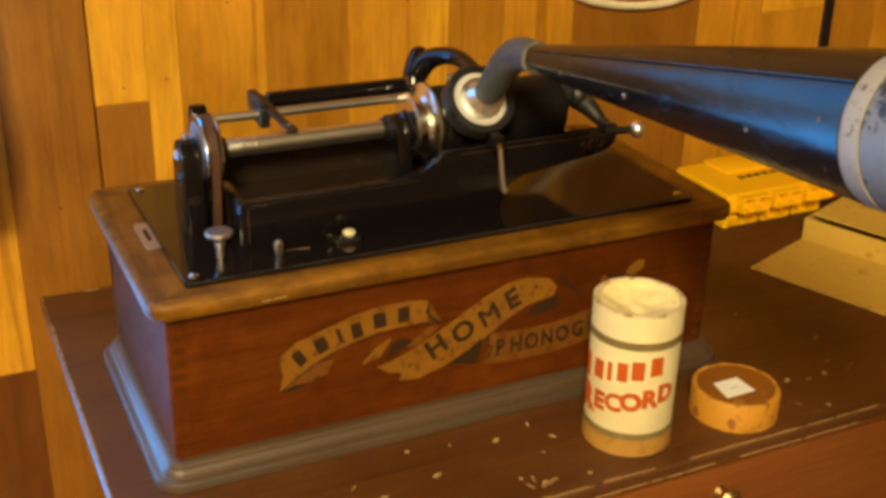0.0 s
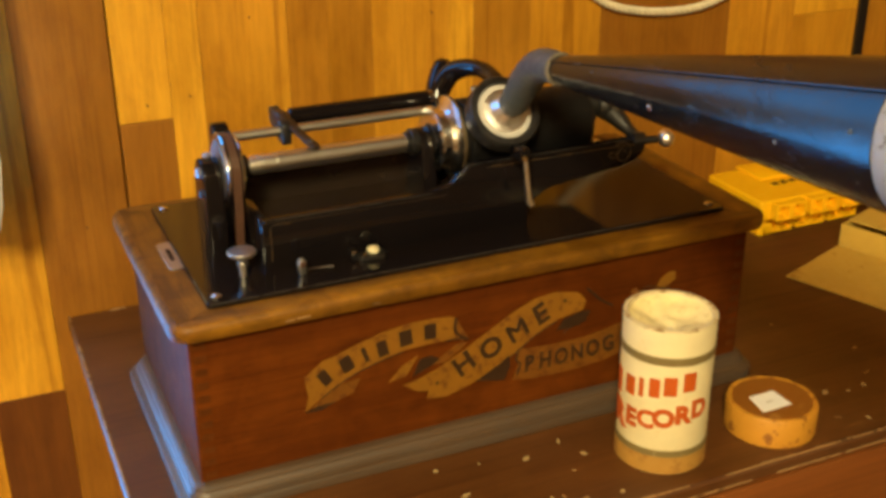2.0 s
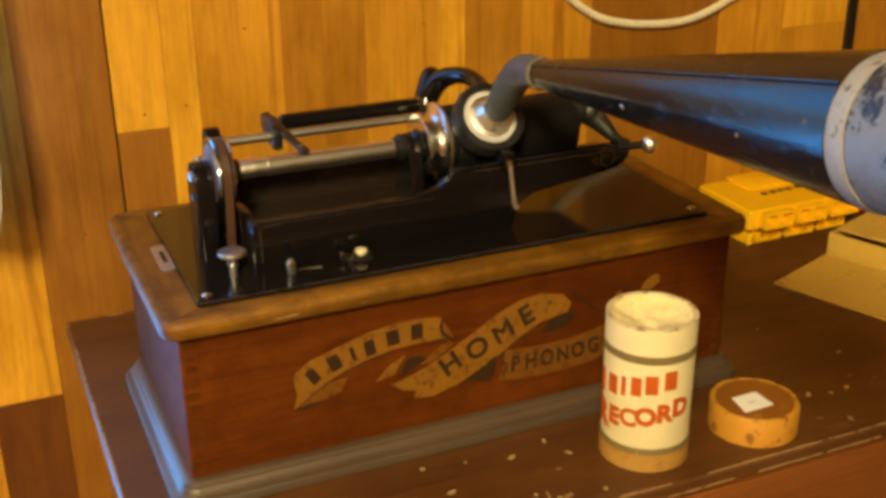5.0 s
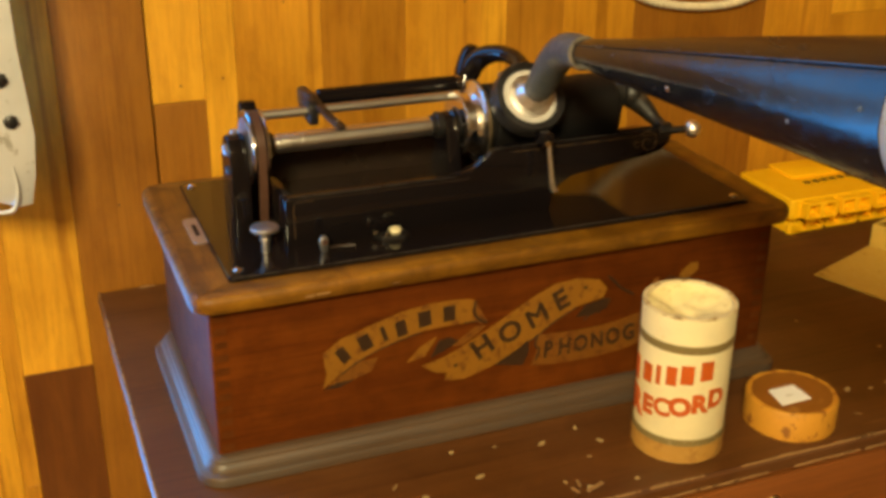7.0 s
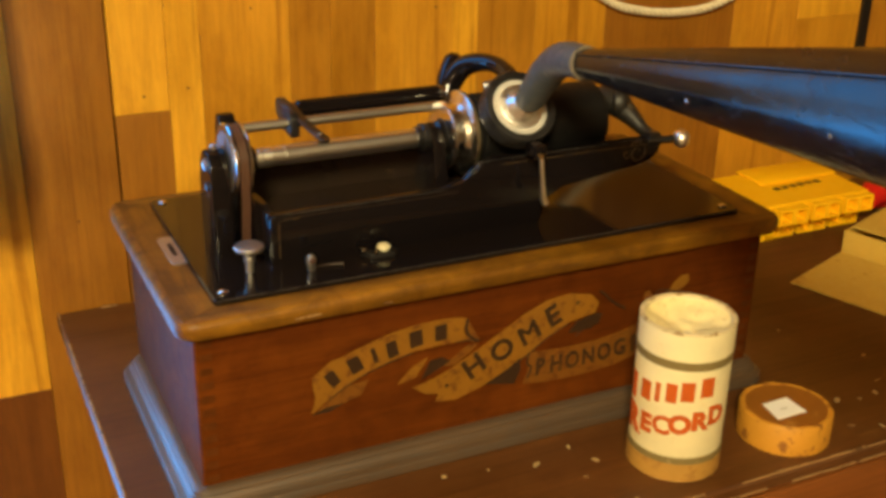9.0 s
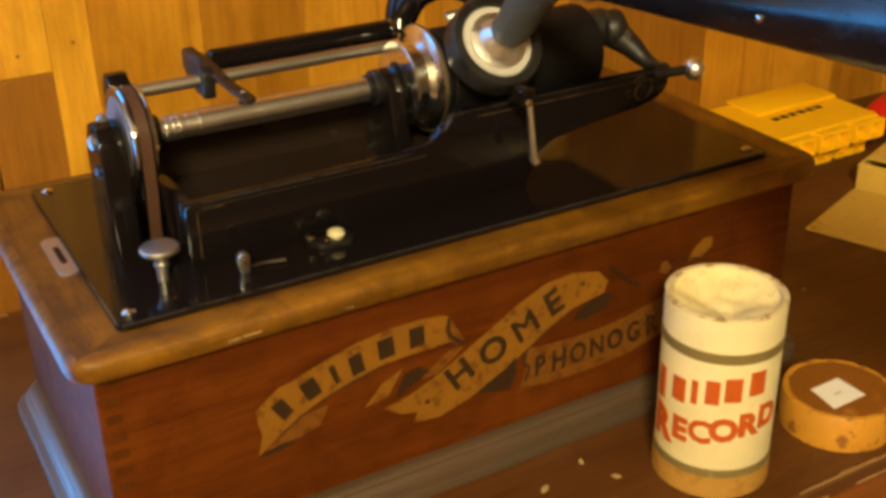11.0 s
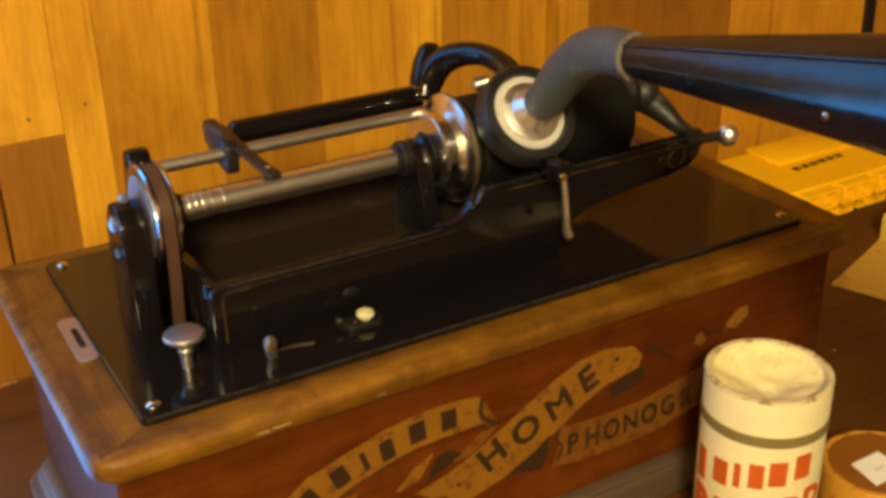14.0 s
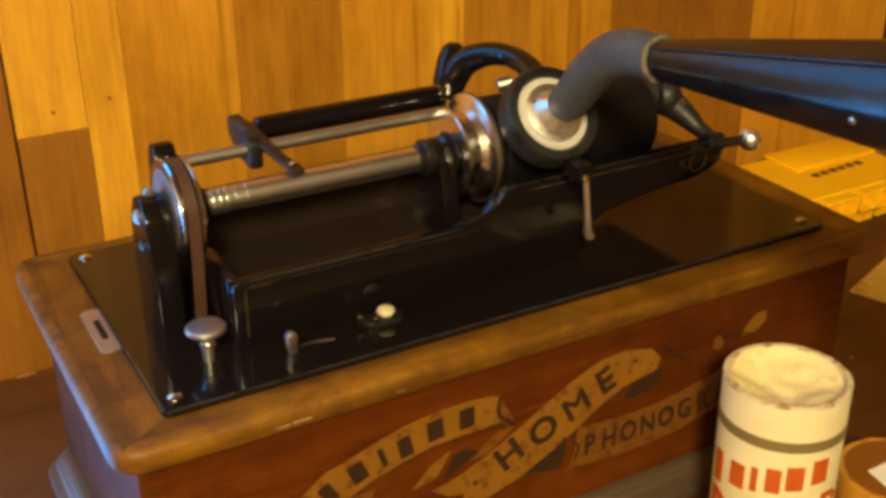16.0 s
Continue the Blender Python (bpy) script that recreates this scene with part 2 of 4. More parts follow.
gold = paint("gilt", (0.225, 0.094, 0.007), 0.45, (0.125, 0.040, 0.004), 0.54, 120)
gold_dim = paint("gilt_dim", (0.165, 0.060, 0.006), 0.42, (0.105, 0.030, 0.003), 0.52, 150)
faded_line = paint("faded_gilt", (0.060, 0.032, 0.010), 0.5, (0.012, 0.008, 0.006), 0.50, 140)
black_ink = paint("black_ink", (0.030, 0.013, 0.004), 0.5, (0.10, 0.036, 0.004), 0.60, 160)
ivory = paint("ivory", (0.62, 0.56, 0.36), 0.28, (0.42, 0.36, 0.2), 0.58, 200)
yellow = paint("yellow_plastic", (1.0, 0.52, 0.004), 0.55, scale=15, spec=0.3)
red_plastic = paint("red_plastic", (0.62, 0.012, 0.008), 0.4)
manila = paint("manila", (0.56, 0.36, 0.055), 0.75, (0.38, 0.21, 0.025), 0.6, 40)
rope_white = paint("rope_fibre", (0.72, 0.64, 0.46), 0.85, (0.55, 0.46, 0.29), 0.58, 200, bump=0.4)
galvanised = paint("galvanised", (0.62, 0.63, 0.64), 0.42, (0.36, 0.35, 0.32), 0.58, 50, metallic=0.35)
plaster = paint("plaster", (0.17, 0.098, 0.036), 0.85)
chip = paint("plaster_crumb", (0.38, 0.26, 0.11), 0.9)
floor_wood = wood("floor_board", (0.14, 0.07, 0.03), (0.22, 0.11, 0.05), "x", 60, 0.5)

# ---- mesh helpers ----
Z0 = 0.75  # height of the table top


def thing(name, label, category, place=(0, 0, Z0), group="", kind=""):
    return_ob = new(name)
    return_ob.location = place
    return tagged(return_ob, label, category, group, kind)


def finish(name, bm, material, smooth=35):
    bmesh.ops.recalc_face_normals(bm, faces=bm.faces)
    me = bpy.data.meshes.new(name)
    bm.to_mesh(me)
    bm.free()
    me.materials.append(material)
    if smooth:
        me.polygons.foreach_set("use_smooth", [True] * len(me.polygons))
        me.set_sharp_from_angle(angle=radians(smooth))
    return me


def part(name, bm, material, parent, label="", smooth=35):
    ob = new(name, finish(name, bm, material, smooth))
    ob.parent = parent
    return tagged(ob, label)


def single(name, bm, material, label, category, place=(0, 0, Z0), kind="", smooth=35):
    ob = new(name, finish(name, bm, material, smooth))
    ob.location = place
    return tagged(ob, label, category, kind=kind)


def join(bm, other):
    me = bpy.data.meshes.new("tmp")
    other.to_mesh(me)
    other.free()
    bm.from_mesh(me)
    bpy.data.meshes.remove(me)
    return bm


def box(x0, x1, y0, y1, z0, z1, bevel=0.0, seg=2, bm=None, turn=None):
    b = bmesh.new()
    bmesh.ops.create_cube(b, size=1)
    for v in b.verts:
        v.co = Vector(((x0 + x1) / 2 + v.co.x * (x1 - x0), (y0 + y1) / 2 + v.co.y * (y1 - y0), (z0 + z1) / 2 + v.co.z * (z1 - z0)))
    if bevel:
        bmesh.ops.bevel(b, geom=b.edges[:], offset=bevel, segments=seg, profile=0.5, affect="EDGES")
    if turn:
        bmesh.ops.transform(b, matrix=turn, verts=b.verts)
    return join(bm, b) if bm else b


def frame_of(direction):
    d = Vector(direction).normalized()
    a = d.orthogonal().normalized()
    return d, a, d.cross(a)


def lathe(origin, direction, profile, seg=40, bm=None, squash=1.0, loop=False):
    """Rings of (distance along, radius) about an axis; closed at both ends."""
    bm = bm or bmesh.new()
    d, a, c = frame_of(direction)
    o = Vector(origin)
    rings = []
    for s, r in profile:
        if r < 1e-6:
            rings.append([bm.verts.new(o + d * s)])
        else:
            rings.append([bm.verts.new(o + d * s + (a * math.cos(2 * math.pi * k / seg) + c * math.sin(2 * math.pi * k / seg) * squash) * r) for k in range(seg)])
    for p, q in zip(rings, rings[1:] + rings[:1] if loop else rings[1:]):
        for k in range(seg):
            n = (k + 1) % seg
            if len(p) == 1 and len(q) == 1:
                continue
            if len(p) == 1:
                bm.faces.new((p[0], q[k], q[n]))
            elif len(q) == 1:
                bm.faces.new((p[k], q[0], p[n]))
            else:
                bm.faces.new((p[k], q[k], q[n], p[n]))
    for ring in (rings[0], rings[-1]):
        if len(ring) > 1 and not loop:
            bm.faces.new(ring)
    return bm


def rod(p0, p1, r, seg=20, bm=None, chamfer=0.0):
    p0, p1 = Vector(p0), Vector(p1)
    n = (p1 - p0).length
    ch = chamfer or min(r * 0.2, n * 0.1)
    return lathe(p0, p1 - p0, [(0, 0), (0, r - ch), (ch, r), (n - ch, r), (n, r - ch), (n, 0)], seg, bm)


def smooth_path(pts, steps=8):
    pts = [Vector(p) for p in pts]
    ext = [pts[0] * 2 - pts[1]] + pts + [pts[-1] * 2 - pts[-2]]
    out = []
    for i in range(1, len(ext) - 2):
        p0, p1, p2, p3 = ext[i - 1 : i + 3]
        for k in range(steps):
            t = k / steps
            out.append(0.5 * (2 * p1 + (p2 - p0) * t + (2 * p0 - 5 * p1 + 4 * p2 - p3) * t * t + (3 * p1 - p0 - 3 * p2 + p3) * t ** 3))
    out.append(pts[-1])
    return out


def sweep(pts, radius, seg=16, steps=8, bm=None, flat=1.0, up=None):
    """A bent bar along points; radius is one number or one per point; flat squeezes it across up."""
    bm = bm or bmesh.new()
    path = smooth_path(pts, steps) if steps > 1 else [Vector(p) for p in pts]
    n = len(path)
    rad = radius if isinstance(radius, (list, tuple)) else [radius] * len(pts)
    rings = []
    side = None
    for i, p in enumerate(path):
        t = (path[min(i + 1, n - 1)] - path[max(i - 1, 0)]).normalized()
        if up is not None:
            side = t.cross(Vector(up)).normalized()
        elif side is None:
            side = t.orthogonal().normalized()
        else:
            side = (side - t * side.dot(t)).normalized()
        other = t.cross(side)
        u = i / (n - 1) * (len(rad) - 1)
        k = min(int(u), len(rad) - 2)
        r = rad[k] + (rad[k + 1] - rad[k]) * (u - k)
        rings.append([bm.verts.new(p + side * r * math.cos(2 * math.pi * j / seg) + other * r * flat * math.sin(2 * math.pi * j / seg)) for j in range(seg)])
    for p, q in zip(rings, rings[1:]):
        for j in range(seg):
            bm.faces.new((p[j], q[j], q[(j + 1) % seg], p[(j + 1) % seg]))
    bm.faces.new(rings[0])
    bm.faces.new(rings[-1])
    return bm


def prism(pts, lo, hi, plane="xz", bevel=0.0, bm=None, seg=2):
    """A polygon given in a plane, with thickness from lo to hi along the third axis."""
    b = bmesh.new()
    at = {"xz": lambda u, v, w: (u, w, v), "xy": lambda u, v, w: (u, v, w), "yz": lambda u, v, w: (w, u, v)}[plane]
    low = [b.verts.new(at(u, v, lo)) for u, v in pts]
    top = [b.verts.new(at(u, v, hi)) for u, v in pts]
    b.faces.new(low)
    b.faces.new(top)
    for i in range(len(pts)):
        j = (i + 1) % len(pts)
        b.faces.new((low[i], low[j], top[j], top[i]))
    if bevel:
        bmesh.ops.bevel(b, geom=b.edges[:], offset=bevel, segments=seg, profile=0.5, affect="EDGES")
    return join(bm, b) if bm else b


def rounded_loft(x0, x1, y0, y1, profile, radius=0.006, seg=5, bm=None):
    """Rings of rounded rectangles; profile rows are (growth outwards, height)."""
    bm = bm or bmesh.new()
    rings = []
    for off, z in profile:
        r = max(radius + off, 0.0008)
        ring = []
        for cx, cy, a0 in ((x1 - radius, y1 - radius, 0), (x0 + radius, y1 - radius, 90), (x0 + radius, y0 + radius, 180), (x1 - radius, y0 + radius, 270)):
            for k in range(seg + 1):
                a = radians(a0 + 90 * k / seg)
                ring.append(bm.verts.new((cx + r * math.cos(a), cy + r * math.sin(a), z)))
        rings.append(ring)
    for p, q in zip(rings, rings[1:]):
        for k in range(len(p)):
            n = (k + 1) % len(p)
            bm.faces.new((p[k], p[n], q[n], q[k]))
    bm.faces.new(rings[0])
    bm.faces.new(rings[-1])
    return bm


LETTERS = {}


def letter(ch, size, depth=0.0003, wide=1.0, bold=0.03):
    """A letter as a flat slab in the xz plane, centred, facing -y."""
    curve = bpy.data.curves.new("letter", "FONT")
    curve.body, curve.size, curve.align_x, curve.align_y = ch, size, "CENTER", "CENTER"
    curve.extrude, curve.offset, curve.resolution_u = depth / 2, 0.0 if ch in "MN" else size * bold, 3
    ob = new("letter_tmp", curve)
    me = bpy.data.meshes.new_from_object(ob.evaluated_get(bpy.context.evaluated_depsgraph_get()))
    bpy.data.objects.remove(ob)
    bm = bmesh.new()
    bm.from_mesh(me)
    bpy.data.meshes.remove(me)
    bmesh.ops.remove_doubles(bm, verts=bm.verts, dist=1e-7)
    if ch in "MN":  # thicken by overlaying two shifted copies
        twin = bm.copy()
        bmesh.ops.translate(bm, verts=bm.verts, vec=(-size * bold * 0.8, 0, 0))
        bmesh.ops.translate(twin, verts=twin.verts, vec=(size * bold * 0.8, 0, depth * 0.3))
        join(bm, twin)
    for v in bm.verts:
        v.co = Vector((v.co.x * wide, -v.co.z, v.co.y))
    return bm

# ---- room ----
FLOOR_Z = 0.0
X0, X1, Y0, YW, ZC = -1.7, 2.1, -2.4, 0.323, 2.45  # room limits; YW is the face of the boarded wall

single("floor", box(X0, X1, Y0, 0.43, -0.05, FLOOR_Z), floor_wood, "dark wooden floor boards", "floor", (0, 0, 0), "structure", 0)
single("ceiling", box(X0, X1, Y0, 0.43, ZC, ZC + 0.06), plaster, "plain warm-toned plaster ceiling", "ceiling", (0, 0, 0), "structure", 0)
single("wall_west", box(X0 - 0.1, X0, Y0, 0.43, 0, ZC), plaster, "plain plaster wall beside the table", "wall", (0, 0, 0), "structure", 0)
single("wall_east", box(X1, X1 + 0.1, Y0, 0.43, 0, ZC), plaster, "plain plaster wall beyond the table", "wall", (0, 0, 0), "structure", 0)
single("wall_south", box(X0 - 0.1, X1 + 0.1, Y0 - 0.1, Y0, 0, ZC), plaster, "plain plaster wall facing the boarded wall", "wall", (0, 0, 0), "structure", 0)

WX0, WX1, WZ0, WZ1 = -0.73, -0.005, 1.135, 1.80  # window opening in the boarded wall
wall_north = thing("wall_north", "wall of upright wooden boards in mixed honey and brown tones", "wall", (0, 0, 0), kind="structure")
VX1, VZ0, VZ1 = -0.200, 0.40, 1.08  # lower opening, under the first one
backing = bmesh.new()
for a in ((X0, WX0, 0, ZC), (WX1, X1, 0, ZC), (VX1, WX1, 0, WZ0), (WX0, VX1, 0, VZ0), (WX0, VX1, VZ1, WZ0), (WX0, WX1, WZ1, ZC)):
    box(a[0], a[1], YW + 0.0095, 0.43, a[2], a[3], bm=backing)
part("backing", backing, WALL["dark"], wall_north, smooth=0)
window_1 = thing("window_1", "small window with pale daylight in the boarded wall", "window", (0, 0, 0), kind="structure")
wf = bmesh.new()
for a in ((WX0, WX0 + 0.03, WZ0, WZ1), (WX1 - 0.03, WX1, WZ0, WZ1), (WX0 + 0.03, WX1 - 0.03, WZ0, WZ0 + 0.03), (WX0 + 0.03, WX1 - 0.03, WZ1 - 0.03, WZ1)):
    box(a[0], a[1], YW + 0.03, 0.42, a[2], a[3], bm=wf)
part("window_frame", wf, WALL["brown"], window_1, smooth=0)


window_2 = thing("window_2", "low window with pale daylight in the boarded wall", "window", (0, 0, 0), kind="structure")
wf = bmesh.new()
for a in ((WX0, WX0 + 0.02, VZ0, VZ1), (VX1 - 0.008, VX1, VZ0, VZ1), (WX0 + 0.02, VX1 - 0.008, VZ0, VZ0 + 0.02), (WX0 + 0.02, VX1 - 0.008, VZ1 - 0.02, VZ1)):
    box(a[0], a[1], YW + 0.034, 0.42, a[2], a[3], bm=wf)
part("window_frame", wf, WALL["brown"], window_2, smooth=0)


def board(x0, x1, z0, z1, tone, proud=0.0):
    g = 0.00012
    b = box(-(x1 - x0) / 2 + g, (x1 - x0) / 2 - g, -proud, 0.009, -(z1 - z0) / 2 + g, (z1 - z0) / 2 - g, 0.0004, 1)
    ob = part("plank", b, WALL[tone], wall_north, smooth=0)
    ob.location = ((x0 + x1) / 2, YW, (z0 + z1) / 2)
    return ob


# columns of boards: left edge, right edge, then pieces as (top above the table, tone) from the bottom up
COLUMNS = [
    (-0.200, -0.166, [(-0.26, "tan"), (0.9, "pale")]),
    (-0.166, -0.150, [(-0.20, "honey"), (0.9, "honey")]),
    (-0.150, -0.086, [(-0.076, "dark"), (0.8, "pale")]),
    (-0.086, -0.0066, [(-0.34, "dark"), (1.1, "brown")]),
    (-0.005, 0.043, [(-0.30, "tan"), (0.177, "brown"), (0.74, "pale")]),
    (0.043, 0.073, [(-0.40, "honey"), (0.95, "pale")]),
    (0.073, 0.155, [(-0.22, "brown"), (0.86, "honey")]),
    (0.155, 0.1945, [(-0.31, "tan"), (0.66, "tan")]),
    (0.1945, 0.238, [(-0.12, "brown"), (0.72, "tan")]),
    (0.238, 0.318, [(-0.27, "pale"), (0.79, "honey")]),
    (0.318, 0.3455, [(-0.19, "honey"), (0.9, "pale")]),
    (0.3455, 0.409, [(-0.33, "pale"), (0.69, "tan")]),
    (0.409, 0.4915, [(-0.21, "honey"), (0.83, "honey")]),
    (0.4915, 0.655, [(-0.36, "tan"), (0.60, "brown")]),
    (0.655, 0.745, [(-0.17, "honey"), (0.92, "honey")]),
    (0.745, 0.836, [(-0.28, "brown"), (0.204, "honey"), (0.77, "pale")]),
    (0.836, 0.92, [(-0.25, "pale"), (0.84, "tan")]),
    (0.92, 1.00, [(-0.11, "tan"), (0.64, "honey")]),
]
rng = random.Random(4)
TONES = ["pale", "honey", "tan", "brown", "honey", "dark"]


def column(x0, x1, pieces, z_low=FLOOR_Z, z_high=ZC):
    z = z_low
    for top, tone in pieces:
        if top + Z0 > z:
            board(x0, x1, z, min(top + Z0, z_high), tone, rng.choice((0, 0.0004, 0.0008)))
            z = top + Z0
    while z < z_high - 0.01:
        n = min(z + rng.uniform(0.35, 0.9), z_high)
        board(x0, x1, z, n, rng.choice(TONES), rng.choice((0, 0.0004, 0.0008)))
        z = n


for x0, x1, pieces in COLUMNS:
    if x1 <= WX1:
        column(x0, x1, [(min(top, WZ0 - Z0), tone) for top, tone in pieces], FLOOR_Z, WZ0)
        column(x0, x1, [], WZ1, ZC)
    else:
        column(x0, x1, pieces)
for lo, hi in ((1.00, X1), (X0, WX0), (WX0, VX1)):
    x = lo
    while x < hi - 0.02:
        n = min(x + rng.uniform(0.06, 0.11), hi)
        if n > WX0 and x < WX1:
            column(x, n, [], FLOOR_Z, VZ0)
            column(x, n, [], VZ1, WZ0)
            column(x, n, [], WZ1, ZC)
        else:
            column(x, n, [])
        x = n

knots = bmesh.new()
for x, z in ((0.060, 0.196), (0.021, 0.192), (0.12, 0.262), (-0.045, 0.085), (0.30, 0.25)):
    lathe((x, YW - 0.0012, Z0 + z), (0, 1, 0), [(0, 0), (0, 0.0009), (0.0016, 0.0011), (0.002, 0)], 10, knots, 1.4)
part("nail_head", knots, leather, wall_north)

# ---- table ----
TX0, TX1, TY0 = -0.074, 1.45, -0.142
table = thing("writing_table", "old dark brown table with a worn light edge and a drawer", "table", (0, 0, 0))
part("tabletop", rounded_loft(TX0, TX1, TY0, 0.3215, [(-0.002, Z0 - 0.012), (0, Z0 - 0.0105), (0, Z0 - 0.0022), (-0.0022, Z0)], 0.003, 3), table_top, table, "dark brown scratched top")
# rubbed bare edges of the top
edge = bmesh.new()
er = random.Random(9)
x = TX0 + 0.003
while x < TX1 - 0.01:
    n = x + er.uniform(0.004, 0.02)
    w = er.uniform(0.0008, 0.0022)
    if er.random() < 0.8:
        box(x, n, TY0 + 0.0009, TY0 + 0.0018 + w, Z0 - 0.0007, Z0 + 0.0004, 0.0003, 1, edge)
    if er.random() < 0.75:
        box(x, n, TY0 - 0.0004, TY0 + 0.001, Z0 - 0.0105 - w * 0.5, Z0 - 0.0092, 0.0003, 1, edge)
    x = n
y = TY0 + 0.003
while y < 0.318:
    n = y + er.uniform(0.01, 0.04)
    w = er.uniform(0.0006, 0.0013)
    if er.random() < 0.88:
        box(TX0 + 0.0009, TX0 + 0.0018 + w, y, n, Z0 - 0.0007, Z0 + 0.0004, 0.0003, 1, edge)
    y = n
worn = part("worn_edge", edge, worn_edge, table, "pale rubbed wood along the edge")
worn["kind"] = "stuff"
part("back_edge_chip", box(-0.035, -0.021, 0.3165, 0.3205, Z0 - 0.001, Z0 + 0.0006, 0.0003, 1), worn_edge, table)
part("apron", box(TX0 + 0.065, TX1 - 0.012, TY0 + 0.010, TY0 + 0.028, Z0 - 0.15, Z0 - 0.0125, 0.001, 1), table_front, table, "reddish brown front board")
part("side_apron", box(TX0 + 0.065, TX0 + 0.083, TY0 + 0.03, 0.31, Z0 - 0.15, Z0 - 0.0125, 0.001, 1), table_front, table)
part("back_apron", box(TX0 + 0.03, TX1 - 0.03, 0.292, 0.31, Z0 - 0.15, Z0 - 0.0125, 0.001, 1), table_front, table)
drawer = part("drawer", box(0.16, 0.62, TY0 + 0.004, TY0 + 0.0098, Z0 - 0.135, Z0 - 0.020, 0.0025, 2), table_front, table, "reddish drawer front")
part("drawer_knob", lathe((0.366, TY0 + 0.0038, Z0 - 0.043), (0, -1, 0), [(0, 0), (0, 0.007), (0.004, 0.005), (0.008, 0.008), (0.013, 0.0105), (0.017, 0.008), (0.019, 0)], 24), brass, drawer, "small brass knob")
for lx, ly in ((TX0 + 0.085, TY0 + 0.03), (TX1 - 0.065, TY0 + 0.03), (TX0 + 0.085, 0.245), (TX1 - 0.065, 0.245)):
    part("leg", box(lx, lx + 0.045, ly, ly + 0.045, 0, Z0 - 0.0125, 0.003, 2), table_front, table)

# crumbs and scratches on the top
crumbs = bmesh.new()
cr = random.Random(21)
SPOTS = [(0.139, -0.048), (0.172, -0.053), (0.215, -0.123), (0.147, -0.084), (0.201, -0.112), (0.512, 0.036), (0.475, -0.079), (0.494, -0.0845), (0.25, -0.073), (0.55, -0.03)]
for sx, sy in SPOTS + [(cr.uniform(0.1, 0.75), cr.uniform(-0.13, -0.03)) for k in range(10)]:
    if (sx - 0.305) ** 2 + (sy + 0.091) ** 2 < 0.0018 or (sx - 0.402) ** 2 + (sy + 0.099) ** 2 < 0.0018:
        continue
    s = cr.uniform(0.0008, 0.0026)
    bmesh.ops.create_icosphere(crumbs, subdivisions=1, radius=1, matrix=Matrix.Translation((sx, sy, 0.0003)) @ Matrix.Rotation(cr.uniform(0, 3), 4, "Z") @ Matrix.Diagonal((s * cr.uniform(1, 2.2), s, 0.0005, 1)))
for k in range(26):
    sx, sy = cr.uniform(0.06, 0.62), cr.uniform(-0.134, -0.05)
    if (sx - 0.305) ** 2 + (sy + 0.091) ** 2 > 0.0018 and (sx - 0.402) ** 2 + (sy + 0.099) ** 2 > 0.0018:
        l, w = cr.uniform(0.002, 0.007), cr.uniform(0.0003, 0.0006)
        box(-l / 2, l / 2, -w, w, 0.0001, 0.0003, 0, 1, crumbs, Matrix.Translation((sx, sy, 0)) @ Matrix.Rotation(cr.uniform(-0.6, 1.2), 4, "Z"))
single("crumbs", crumbs, chip, "pale crumbs and flakes scattered on the table top", "crumbs", kind="stuff")
peel = bmesh.new()
for sx, sy, a, w, l in ((0.218, -0.1245, 20, 0.0035, 0.016), (0.209, -0.1165, 80, 0.002, 0.008), (0.203, -0.1235, 110, 0.0022, 0.008)):
    box(-l / 2, l / 2, -w / 2, w / 2, 0.0002, 0.0009, 0.0002, 1, peel, Matrix.Translation((sx, sy, 0)) @ Matrix.Rotation(radians(a), 4, "Z"))
single("peeled_flake", peel, worn_edge, "light peeled flakes of wood on the table", "flake", kind="stuff")

# ---- phonograph ----
CX0, CX1, CY0, CY1 = -0.026, 0.428, -0.0185, 0.189
phono = thing("phonograph", "antique cylinder phonograph in an oak case with black enamelled works", "phonograph")
base = part("base_molding", rounded_loft(CX0, CX1, CY0, CY1 - 0.009, [(0.0140, 0.0), (0.0156, 0.0012), (0.0156, 0.0062), (0.0146, 0.0080), (0.0118, 0.0090), (0.0104, 0.0098), (0.0098, 0.0118), (0.0084, 0.0142), (0.0070, 0.0152), (0.0068, 0.0164), (0.0050, 0.0182), (0.0020, 0.0193), (-0.004, 0.0194)], 0.004, 5), oak_base, phono, "stepped oak base moulding")
case = part("case", rounded_loft(CX0, CX1, CY0, CY1, [(0, 0.0192), (0, 0.1350)], 0.0028, 4), oak, phono, "reddish varnished oak box")
for side, x in ((0, CX0 + 0.0032), (1, CX1 - 0.0115)):
    for k in range(11):
        z = 0.0215 + k * 0.0102 + side * 0.0051
        part("dovetail", box(x, x + 0.0083, CY0 - 0.00025, CY0 + 0.001, z, z + 0.0052), finger, case, "finger joint at the corner", 0)
LZ = 0.1470
lid = part("lid_frame", rounded_loft(CX0, CX1, CY0, CY1, [(0.003, 0.1332), (0.0088, 0.1335), (0.0108, 0.1346), (0.0118, 0.1368), (0.0122, 0.1405), (0.0119, 0.1437), (0.0106, 0.1458), (0.0086, 0.1468), (0.0070, LZ), (0.0, LZ)], 0.004, 6), oak_lid, phono, "rounded oak rim")
for pts in ([(-0.0322, -0.0243), (-0.0087, -0.0108), (-0.0087, 0.1812), (-0.0322, 0.1945)], [(0.4092, -0.0108), (0.4342, -0.0243), (0.4342, 0.1945), (0.4092, 0.1812)]):
    part("side_rail", prism(pts, LZ - 0.001, LZ + 0.0003, "xy"), oak_lid_side, lid, "worn oak end rail of the lid", 0)
